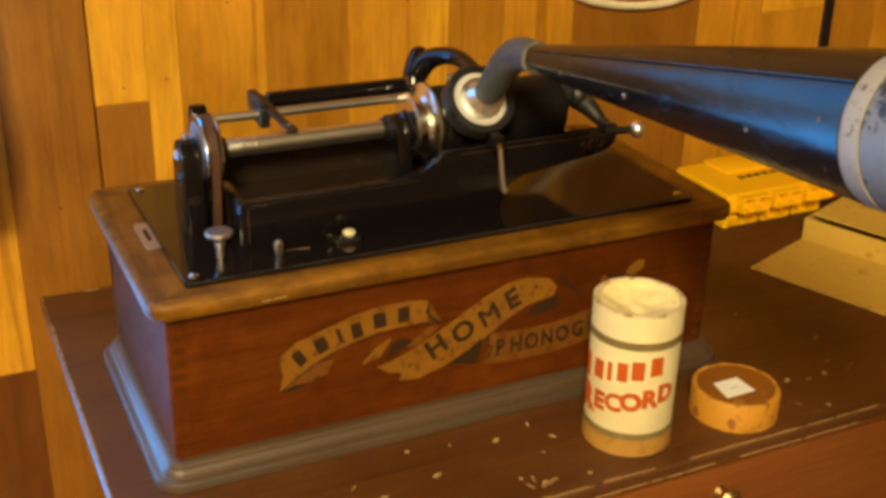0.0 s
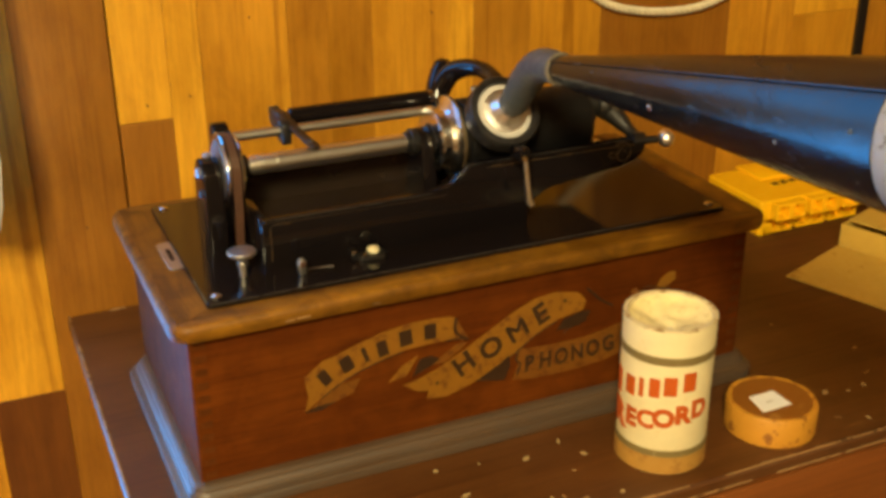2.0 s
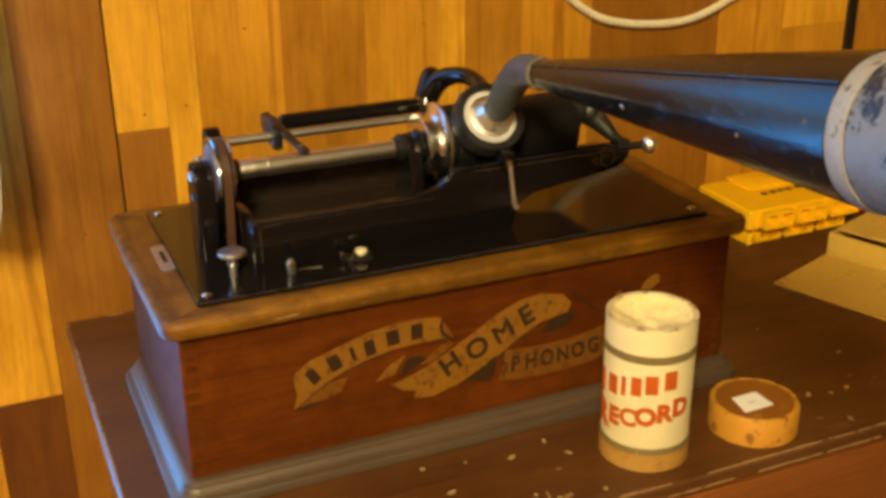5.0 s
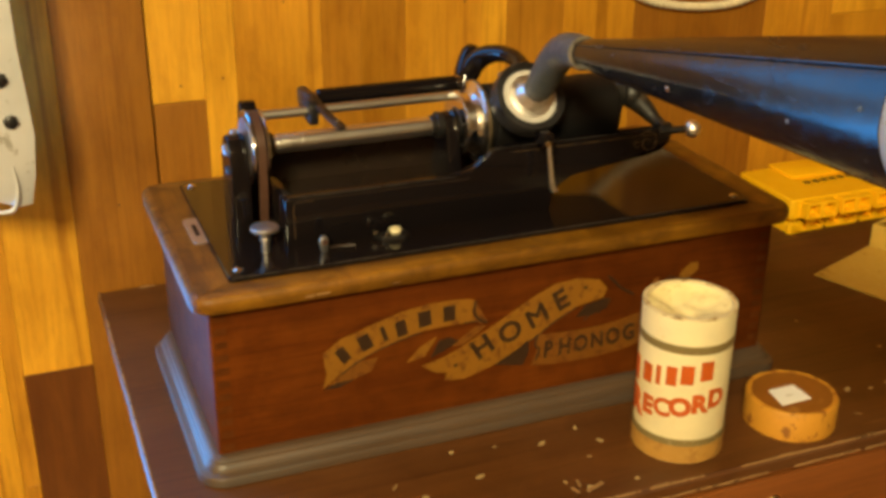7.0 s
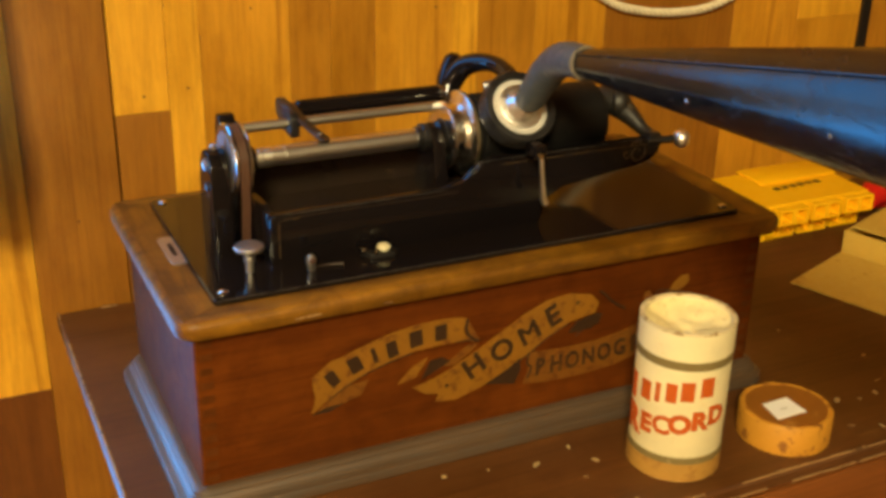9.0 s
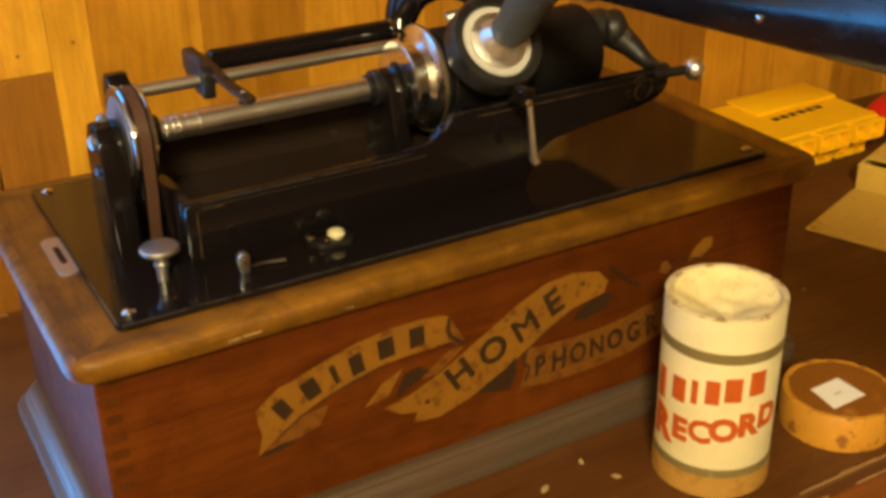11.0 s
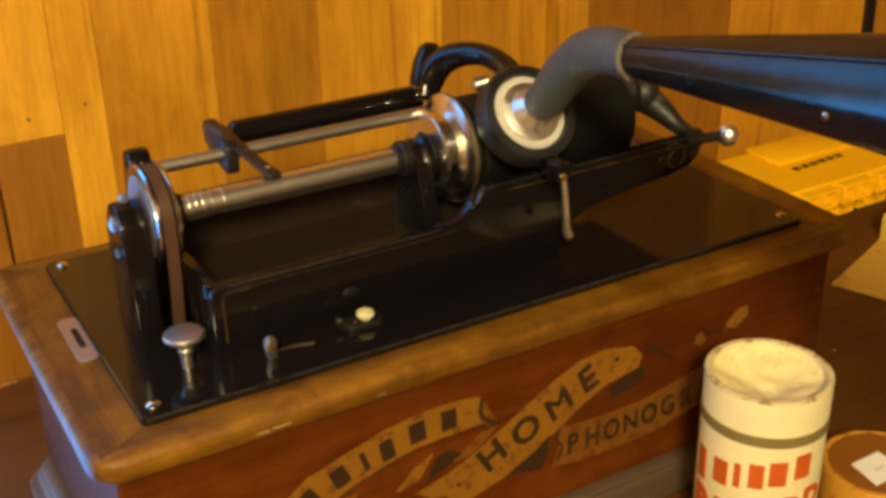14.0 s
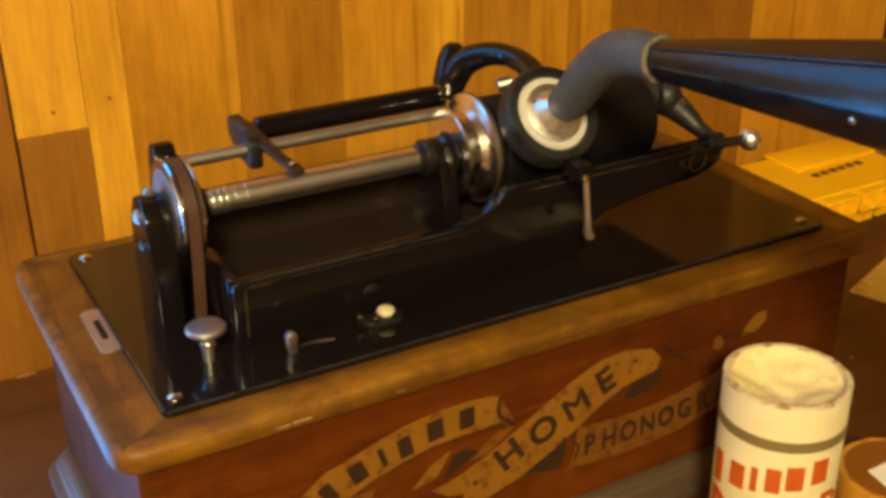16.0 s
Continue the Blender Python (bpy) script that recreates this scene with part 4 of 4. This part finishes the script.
# dark drawn lines of the ribbon's folds and edges
for pts, r in (([(0.1690, 0.1068), (0.1680, 0.0980), (0.1720, 0.0915), (0.1785, 0.0875)], 0.0011), ([(0.1600, 0.0900), (0.1700, 0.0896), (0.1785, 0.0872)], 0.0006), ([(0.2790, 0.1085), (0.2850, 0.1030), (0.2920, 0.0960), (0.3030, 0.0890)], 0.0010), ([(0.0640, 0.0655), (0.0770, 0.0735), (0.0920, 0.0800), (0.1090, 0.0850), (0.1265, 0.0886)], 0.0005), ([(0.2050, 0.0595), (0.2200, 0.0675), (0.2350, 0.0775), (0.2540, 0.0867)], 0.0006), ([(0.2600, 0.0740), (0.2680, 0.0800), (0.2740, 0.0780)], 0.0007), ([(0.2210, 0.0690), (0.2190, 0.0600), (0.2230, 0.0560), (0.2200, 0.0470)], 0.0009), ([(0.3280, 0.0930), (0.3330, 0.0990), (0.3450, 0.0960), (0.3570, 0.0930)], 0.0006)):
    part("drawn_line", sweep([(x, DY - 0.0004, z) for x, z in pts], r, 6, 4, None, 0.25, (0, 1, 0)), black_ink, case)
decal("leaf_decal", [(0.3420, 0.0950), (0.3460, 0.1020), (0.3530, 0.1075), (0.3600, 0.1075), (0.3605, 0.1010), (0.3530, 0.0950)], gold, case, 0, "gilt leaf")
decal("leaf_decal", [(0.3190, 0.0930), (0.3200, 0.0985), (0.3240, 0.1000), (0.3280, 0.0950), (0.3250, 0.0900)], gold_dim, case)
for (x, z), a, w in (((0.0668, 0.0815), 32, 0.0075), ((0.0835, 0.0885), 24, 0.0090), ((0.0978, 0.0927), 18, 0.0034), ((0.1110, 0.0948), 12, 0.0080), ((0.1290, 0.0993), 6, 0.0098), ((0.1482, 0.1003), 2, 0.0092)):
    b = box(-w / 2, w / 2, -0.0003, 0.0, -0.0062, 0.0062, 0, 1, None, Matrix.Translation((x, DY - 0.0001, z)) @ Matrix.Rotation(radians(-a), 4, "Y"))
    part("lettering_bar", b, black_ink, case, "dark lettering", 0)


def written(chars, spots, size, mat, parent, lift, wide=1.0):
    for ch, (x, z, a) in zip(chars, spots):
        b = letter(ch, size, 0.0003, wide)
        bmesh.ops.transform(b, matrix=Matrix.Translation((x, DY - lift, z)) @ Matrix.Rotation(radians(-a), 4, "Y"), verts=b.verts)
        part("letter", b, mat, parent, smooth=0)


written("HOME", [(0.1755, 0.0668, 30), (0.1980, 0.0752, 28), (0.2200, 0.0845, 26), (0.2395, 0.0945, 24)], 0.0235, black_ink, case, 0.0005, 1.0)
written("PHONOGRAPH", [(0.2305 + 0.0141 * k, 0.0540 - 0.0004 * k + 0.00014 * k * k, -2 + 1.4 * k) for k in range(9)], 0.0195, black_ink, case, 0.0004, 0.78)
for x, z in ((0.1535, 0.0560), (0.2600, 0.1020)):
    b = lathe((x, DY - 0.0002, z), (0, -1, 0), [(0, 0), (0, 0.0016), (0.0004, 0.0016), (0.0004, 0)], 8)
    part("dot", b, black_ink, case, smooth=0)

# ---- cylinder record on the mandrel ----
rec = [(0, 0.0225), (0, 0.0268), (0.001, 0.0276)]
for k in range(26):
    rec += [(0.002 + k * 0.004, 0.0278), (0.004 + k * 0.004, 0.02768)]
rec += [(0.1045, 0.0276), (0.1055, 0.0268), (0.1055, 0.0225)]
record = thing("cylinder_record", "matt black cylinder record on the phonograph mandrel", "record")
part("grooved_wall", lathe((0.2135, AY, AZ), (1, 0, 0), rec, 64), matt_black, record)
part("end_rim", lathe((0.3192, AY, AZ), (1, 0, 0), [(0, 0.0228), (0, 0.0262), (0.0008, 0.0258), (0.0012, 0.0245), (0.0008, 0.0232)], 64, loop=True), iron, record, "smooth black end rim")

# ---- horn ----
horn = thing("horn", "black painted tin horn with chipped paint and a rubber elbow", "horn")
J, HD = Vector((0.2183, -0.0677, 0.2989)), Vector((0.0259, -0.9897, 0.1406)).normalized()
BAND = 0.303  # distance of the soldered seam along the horn
body = [(0, 0.0080)] + [(s, 0.0089 + 0.0894 * s - 0.0088 * s * s) for s in (0.0, 0.02, 0.06, 0.10, 0.14, 0.18, 0.22, 0.26, BAND)]
inner = [(s, r - 0.0007) for s, r in reversed(body)]
def panelled(profile, seg=96, sides=8, crease=42.0, blend=0.24):
    """A cone with softened flat panels; crease is the angle of one ridge above the horizontal, towards -x."""
    b = lathe(J, HD, profile, seg, loop=True)
    dd = HD
    left = (Vector((-1, 0, 0)) - dd * Vector((-1, 0, 0)).dot(dd)).normalized()
    up = (Vector((0, 0, 1)) - dd * dd.z).normalized()
    for v in b.verts:
        rel = v.co - J
        s = rel.dot(dd)
        q = rel - dd * s
        if q.length > 1e-6:
            a = math.degrees(math.atan2(q.dot(up), q.dot(left))) - crease
            m = ((a / (360 / sides)) % 1 - 0.5) * 2 * math.pi / sides
            k = math.cos(math.pi / sides) / math.cos(m)
            v.co = J + dd * s + q * (1 + blend * (k / math.cos(math.pi / sides) ** 0.5 - 1))
    return b


part("horn_cone", panelled(body + inner[:-1]), horn_black, horn, "black japanned cone")
part("seam_band", lathe(J, HD, [(BAND - 0.002, 0.0325), (BAND - 0.002, 0.0342), (BAND + 0.001, 0.0348), (BAND + 0.008, 0.0354), (BAND + 0.011, 0.0352), (BAND + 0.011, 0.0336)], 72, loop=True), horn_band, horn, "grey soldered seam")
bell = [(BAND + 0.011, 0.0344), (BAND + 0.03, 0.0368), (BAND + 0.05, 0.0398), (BAND + 0.07, 0.0440), (BAND + 0.085, 0.0490)]
part("bell", lathe(J, HD, bell + [(s, r - 0.0007) for s, r in reversed(bell)], 72, loop=True), horn_chip, horn, "grey bell with flaking black paint")
d, a1, c1 = frame_of(HD)
low = (Vector((0.25, 0.05, -1)) - d * Vector((0.25, 0.05, -1)).dot(d)).normalized()
part("lengthwise_seam", sweep([J + HD * s + low * (r + 0.0002) for s, r in body[1:]], 0.0011, 8, 3), horn_lip, horn, "rusty lengthwise seam")
back = (Vector((-math.cos(radians(42)), 0.0, math.sin(radians(42)))) - d * Vector((-math.cos(radians(42)), 0.0, math.sin(radians(42)))).dot(d)).normalized()
part("side_seam", sweep([J + HD * s + back * (r * 1.03) for s, r in body[1:]], 0.0008, 8, 3), horn_black, horn)
wv = (Vector((-0.95, 0, -0.30)) - d * Vector((-0.95, 0, -0.30)).dot(d)).normalized()
part("rivet", lathe(J + HD * 0.128 + wv * 0.0198, wv, [(0, 0), (0, 0.0019), (0.001, 0.0016), (0.0013, 0)], 12), nickel, horn, "bare rivet")
for s, ang, ln in ((0.24, -0.1, 0.0045), (0.29, -0.5, 0.005)):
    q = (wv * math.cos(ang) + d.cross(wv) * math.sin(ang)).normalized()
    rr = np.interp(s, [p[0] for p in body[1:]], [p[1] for p in body[1:]])
    part("paint_chip", lathe(J + HD * s + q * (rr - 0.0004), q, [(0, 0), (0, ln * 0.3), (0.0007, ln * 0.24), (0.0008, 0)], 7), rubber, horn)
elbow = sweep([RC + RN * 0.0125, RC + RN * 0.022, Vector((0.2300, -0.0030, 0.2725)), Vector((0.2272, -0.0240, 0.2880)), Vector((0.2225, -0.0470, 0.2958)), J + HD * 0.003], [0.0098, 0.0108, 0.0117, 0.0116, 0.0112, 0.0107], 28, 7)
part("rubber_elbow", elbow, rubber, horn, "dusty grey rubber elbow")
part("joint_ring", lathe(J, HD, [(0.0026, 0.0085), (0.0026, 0.0108), (0.0034, 0.0113), (0.0042, 0.0108), (0.0042, 0.0085)], 32, loop=True), cork_band, horn, "thin tan band")

# ---- record box and its cap ----
BX, BY, BR = 0.3050, -0.0914, 0.0337
tub = thing("record_box", "cream cardboard record tube with red lettering, standing open", "record box", (BX, BY, Z0))
outer = [(0, 0), (0, BR - 0.0004), (0.0006, BR + 0.0002), (0.0135, BR + 0.0002), (0.0140, BR - 0.0004), (0.1166, BR), (0.1178, BR - 0.0006), (0.1178, BR - 0.0032), (0.1160, BR - 0.0040)]
part("tube", lathe((0, 0, 0), (0, 0, 1), outer + [(0.1045, BR - 0.0042), (0.1045, 0)], 72), cream, tub, "cream paper tube")
part("foot_band", lathe((0, 0, 0.0008), (0, 0, 1), [(0, 0), (0, BR + 0.0005), (0.0140, BR + 0.0005), (0.0142, BR), (0.0142, 0)], 72), cardboard, tub, "bare tan cardboard band")
part("stripe", lathe((0, 0, 0.0150), (0, 0, 1), [(0, BR - 0.0002), (0, BR + 0.0004), (0.0052, BR + 0.0004), (0.0052, BR - 0.0002)], 72, loop=True), stripe, tub, "olive stripe")
part("stripe", lathe((0, 0, 0.0905), (0, 0, 1), [(0, BR - 0.0002), (0, BR + 0.0004), (0.0062, BR + 0.0004), (0.0062, BR - 0.0002)], 72, loop=True), stripe, tub, "olive stripe")
fluff = bmesh.new()
n1, n2 = 40, 12
prev = None
for i in range(n2 + 1):
    r = (BR - 0.0041) * (1 - i / n2)
    row = [fluff.verts.new((r * math.cos(2 * math.pi * k / n1), r * math.sin(2 * math.pi * k / n1), 0.1152 - 0.011 * (i / n2) ** 0.7 + 0.0028 * noise.noise(Vector((r * 90 * math.cos(2 * math.pi * k / n1), r * 90 * math.sin(2 * math.pi * k / n1), 3.0))))) for k in range(n1)] if i < n2 else [fluff.verts.new((0, 0, 0.1045))]
    if prev:
        for k in range(n1):
            if len(row) > 1:
                fluff.faces.new((prev[k], prev[(k + 1) % n1], row[(k + 1) % n1], row[k]))
            else:
                fluff.faces.new((prev[k], prev[(k + 1) % n1], row[0]))
    prev = row
part("paper_rim", lathe((0, 0, 0.1168), (0, 0, 1), [(0, BR - 0.0036), (0, BR + 0.0002), (0.0008, BR + 0.0001), (0.0013, BR - 0.0006), (0.0013, BR - 0.0030), (0.0008, BR - 0.0036)], 72, loop=True), dirty_rim, tub, "grubby paper rim")
part("lining", fluff, cotton, tub, "fluffy cream cotton lining", 80)


def bent(b, angle, z, radius):
    """Wrap a flat slab round the tube, centred at an angle in degrees."""
    for k in range(-8, 9):
        g = b.verts[:] + b.edges[:] + b.faces[:]
        bmesh.ops.bisect_plane(b, geom=g, dist=1e-7, plane_co=(k * 0.0014, 0, 0), plane_no=(1, 0, 0))
    for v in b.verts:
        a = radians(angle) + v.co.x / radius
        r = radius - v.co.y
        v.co = Vector((r * math.cos(a), r * math.sin(a), z + v.co.z))
    return b


SLANT = 0.00012  # the printed rows climb a little round the tube, metres a degree
for ang, w, h in ((-198, 0.0072, 0.0195), (-172, 0.0088, 0.0150), (-155, 0.0036, 0.0150), (-138, 0.0078, 0.0150), (-119, 0.0094, 0.0150), (-95, 0.0096, 0.0150)):
    part("lettering_bar", bent(box(-w / 2, w / 2, -0.0004, 0.0003, -h / 2, h / 2), ang, 0.0720 + SLANT * (ang + 135), BR), red_ink, tub, "red lettering", 0)
for ch, ang, sz in (("R", -193, 0.0265), ("E", -168, 0.0196), ("C", -147, 0.0196), ("O", -124.5, 0.0196), ("R", -101, 0.0196), ("D", -77.5, 0.0196)):
    part("letter", bent(letter(ch, sz, 0.0006, 1.0, 0.035 if ch == "C" else 0.052), ang, 0.0455 + SLANT * (ang + 135), BR), red_ink, tub, "red lettering", 0)

CAPX, CAPY, CAPR = 0.4023, -0.0985, 0.0350
cap = thing("record_box_cover", "round tan cardboard cover with a small white paper label", "cover", (CAPX, CAPY, Z0))
shell = lathe((0, 0, 0), (0, 0, 1), [(0, 0), (0, CAPR - 0.0006), (0.0008, CAPR), (0.0225, CAPR), (0.0240, CAPR - 0.0009), (0.0246, CAPR - 0.0026), (0.0240, CAPR - 0.0040), (0.0238, 0)], 64)
for v in shell.verts:
    rad = math.hypot(v.co.x, v.co.y)
    if rad > CAPR - 0.003:
        turn_a = math.atan2(v.co.y, v.co.x)
        k = 1 + 0.016 * noise.noise(Vector((math.cos(turn_a) * 6, math.sin(turn_a) * 6, v.co.z * 40))) * (1 if v.co.z > 0.002 else 0.4)
        v.co.x, v.co.y = v.co.x * k, v.co.y * k
        if v.co.z > 0.02:
            v.co.z += 0.0011 * noise.noise(Vector((math.cos(turn_a) * 7, math.sin(turn_a) * 7, 4)))
part("shell", shell, cap_tan, cap)
part("top_disc", lathe((0, 0, 0.0236), (0, 0, 1), [(0, 0), (0, CAPR - 0.0042), (0.0005, CAPR - 0.0046), (0.0005, 0)], 64), cap_brown, cap, "shiny brown paper top")
lab = [(0.3860, -0.0905), (0.4095, -0.0900), (0.4100, -0.1120), (0.3825, -0.1130)]
label_ob = part("paper_label", prism([(x - CAPX, y - CAPY) for x, y in lab], 0.0240, 0.0245, "xy"), white_label, cap, "small white label", 0)
part("label_mark", prism([(x - CAPX, y - CAPY) for x, y in ((0.3935, -0.1015), (0.4000, -0.1012), (0.4000, -0.1030), (0.3935, -0.1033))], 0.0245, 0.02458, "xy"), grey_ink, label_ob, smooth=0)

def window_ring(x0, x1, z0, z1, y0, y1, w):
    """A square frame, open through the middle, as one closed mesh."""
    b = bmesh.new()
    loops = []
    for y, o in ((y0, 0), (y1, 0), (y1, w), (y0, w * 0.8)):
        loops.append([b.verts.new((x, y, z)) for x, z in ((x0 + o, z0 + o), (x1 - o, z0 + o), (x1 - o, z1 - o), (x0 + o, z1 - o))])
    for p, q in zip(loops, loops[1:] + loops[:1]):
        for k in range(4):
            b.faces.new((p[k], p[(k + 1) % 4], q[(k + 1) % 4], q[k]))
    bmesh.ops.bevel(b, geom=b.edges[:], offset=0.0005, segments=1, profile=0.5, affect="EDGES")
    return b


# ---- yellow bit case ----
yc = thing("bit_case", "bright yellow plastic drill bit case lying on the table", "case", (0.0, 0.0, Z0))
YT = 0.043
part("case_top", rounded_loft(0.622, 0.766, 0.196, 0.291, [(0, 0.022), (0, YT - 0.0015), (-0.0015, YT)], 0.004, 4), yellow, yc)
part("case_step", box(0.662, 0.766, 0.25, 0.295, YT, YT + 0.003, 0.0012, 2), yellow, yc)
part("case_bottom", rounded_loft(0.630, 0.768, 0.212, 0.291, [(0, 0), (0, 0.0218)], 0.004, 4), yellow, yc)
for k in range(3):
    x = 0.634 + k * 0.0455
    for z0, z1, y0 in ((0.0235, 0.0415, 0.184), (0.0015, 0.0205, 0.203)):
        y0 += k * 0.001
        for c in range(2):
            part("pocket", window_ring(x + c * 0.0195, x + c * 0.0195 + 0.0192, z0, z1, y0, y0 + (0.0125 if z0 > 0.02 else 0.0095), 0.003), yellow, yc)
part("foot_tab", rounded_loft(0.628, 0.648, 0.203, 0.2119, [(0, 0.001), (0, 0.011), (-0.002, 0.013)], 0.004, 4), yellow, yc)
for k in range(6):
    x = 0.668 + k * 0.0115
    part("lettering_bar", box(x, x + 0.0075, 0.2330 + 0.0006 * k, 0.2400 + 0.0006 * k, YT, YT + 0.0005), brown_iron, yc, "dark lettering", 0)

red = thing("red_handle", "red plastic tool handle lying behind the yellow case", "handle", (0, 0, Z0))
part("grip", sweep([(0.792, 0.224, 0.018), (0.812, 0.232, 0.019), (0.845, 0.243, 0.019), (0.90, 0.258, 0.0185)], [0.013, 0.0165, 0.0175, 0.015], 20, 6), red_plastic, red)
part("ferrule", sweep([(0.898, 0.2575, 0.0185), (0.925, 0.265, 0.0185)], [0.010, 0.008], 16, 1), old_steel, red)
part("rest", box(0.82, 0.85, 0.230, 0.250, 0, 0.004, 0.001, 1), red_plastic, red)

# ---- cardboard box with a folded-out flap ----
e1, e2 = Vector((0.353, -0.936, 0)), Vector((0.936, 0.353, 0))
cb = thing("cardboard_box", "flat manila cardboard box with a flap folded out", "box", (0.5896, 0.1106, Z0))
turn = Matrix((( e1.x, e2.x, 0, 0), (e1.y, e2.y, 0, 0), (0, 0, 1, 0), (0, 0, 0, 1)))
part("flap", box(0, 0.30, 0, 0.105, 0.0003, 0.0022, 0.0004, 1, None, turn), manila, cb, "flat flap")
bb = bmesh.new()
for a in ((0.0, 0.30, 0.1055, 0.108), (0.0, 0.30, 0.235, 0.2375)):
    box(*a, 0.0003, 0.026, 0.0004, 1, bb, turn)
for a in ((0.0, 0.0025, 0.108, 0.235), (0.2975, 0.30, 0.108, 0.235)):
    box(*a, 0.0003, 0.026, 0.0004, 1, bb, turn)
part("sides", bb, manila, cb)
part("bottom", box(0.0025, 0.2975, 0.108, 0.235, 0.0004, 0.0024, 0, 1, None, turn), manila, cb)
part("top_flap", box(0.002, 0.298, 0.118, 0.2375, 0.0262, 0.0282, 0.0004, 1, None, turn), manila, cb, "lighter top flap")

# ---- things hanging on the wall ----
rope = bmesh.new()
rp = smooth_path([(0.400, 0.3165, 0.345), (0.4400, 0.3160, 0.283), (0.4869, 0.3155, 0.2450), (0.5300, 0.3155, 0.2310), (0.5783, 0.3155, 0.2262), (0.6200, 0.3155, 0.2300), (0.6650, 0.3155, 0.2470), (0.7150, 0.3160, 0.2720), (0.7650, 0.3165, 0.310)], 16)
for strand in range(3):
    pts = []
    run = 0.0
    for i, p in enumerate(rp):
        t = (rp[min(i + 1, len(rp) - 1)] - rp[max(i - 1, 0)]).normalized()
        if i:
            run += (p - rp[i - 1]).length
        u = Vector((0, 1, 0))
        w = t.cross(u).normalized()
        ph = run * 2 * math.pi / 0.020 + strand * 2 * math.pi / 3
        pts.append(p + (u * math.cos(ph) + w * math.sin(ph)) * 0.0025)
    sweep(pts, 0.0022, 8, 1, rope)
single("rope", rope, rope_white, "white twisted rope hanging in a loop on the wall", "rope")
pegs = thing("rope_peg", "iron nail in the boarded wall that holds the rope", "nail", (0.400, YW - 0.014, Z0 + 0.348))
part("shank", rod((0, 0, 0), (0, 0.0139, 0), 0.002, 10), iron, pegs)
copy_thing(pegs, Matrix.Translation((0.765, YW - 0.014, Z0 + 0.313)))

bar = thing("iron_strip", "dark iron strip hanging upright on the boarded wall", "strip", (0.842, YW - 0.006, Z0 + 0.06))
part("strip", box(-0.0062, 0.0062, 0, 0.0058, 0, 0.55, 0.0012, 2), iron, bar)
part("strip_nail", lathe((0, 0.0002, 0.53), (0, -1, 0), [(0, 0), (0, 0.003), (0.001, 0.0026), (0.0014, 0)], 12), old_steel, bar)

tool = thing("hanging_pliers", "black and red handled tool hanging on the boarded wall", "tool", (0.955, YW - 0.016, Z0 + 0.19))
part("grip", sweep([(0, 0, 0), (-0.003, 0, 0.03), (0.004, 0, 0.09), (0.010, 0, 0.13)], [0.009, 0.010, 0.009, 0.007], 14, 5), matt_black, tool)
part("red_cap", sweep([(0.003, 0, -0.045), (0.001, 0, -0.02), (0, 0, -0.001)], [0.006, 0.010, 0.0095], 14, 5), red_plastic, tool)
part("hook", rod((0.010, 0, 0.128), (0.010, 0.0158, 0.135), 0.002, 8), iron, tool)

plate_y = YW - 0.100
blade = thing("steel_plate", "grey galvanised steel plate with dark bolts hanging off the boarded wall", "plate", (-0.009, plate_y, Z0 + 0.023))
blade.scale = (0.965, 0.965, 0.965)
outline = [(x, 0.497 - (0.497 - z) * 0.966) for x, z in [(-0.1140, 0.350), (-0.1120, 0.30), (-0.1115, 0.24), (-0.1085, 0.19), (-0.1070, 0.163), (-0.1110, 0.125), (-0.1160, 0.101), (-0.1260, 0.100), (-0.1450, 0.108), (-0.1700, 0.112), (-0.2000, 0.118), (-0.2100, 0.20), (-0.2100, 0.350)]]
part("sheet", prism(outline, 0, 0.0022, "xz", 0.0006), galvanised, blade)
part("rolled_lip", sweep([(-0.1275, -0.0012, 0.150), (-0.1265, -0.0030, 0.128), (-0.1320, -0.0035, 0.113), (-0.1450, -0.0030, 0.112), (-0.1600, -0.0012, 0.118)], [0.0010, 0.0018, 0.0020, 0.0018, 0.0010], 12, 5), galvanised, blade, "pale rolled lip")
for x, z in ((-0.1275, 0.2235), (-0.1240, 0.188)):
    part("bolt", lathe((x, 0.0001, z), (0, -1, 0), [(0, 0), (0, 0.0062), (0.003, 0.0062), (0.0042, 0.004), (0.0046, 0)], 6), iron, blade, "dark bolt")
part("spacer", rod((-0.17, 0.0021, 0.33), (-0.17, 0.1034, 0.33), 0.006, 14), iron, blade)
part("spacer", rod((-0.17, 0.0021, 0.18), (-0.17, 0.1034, 0.18), 0.006, 14), iron, blade)
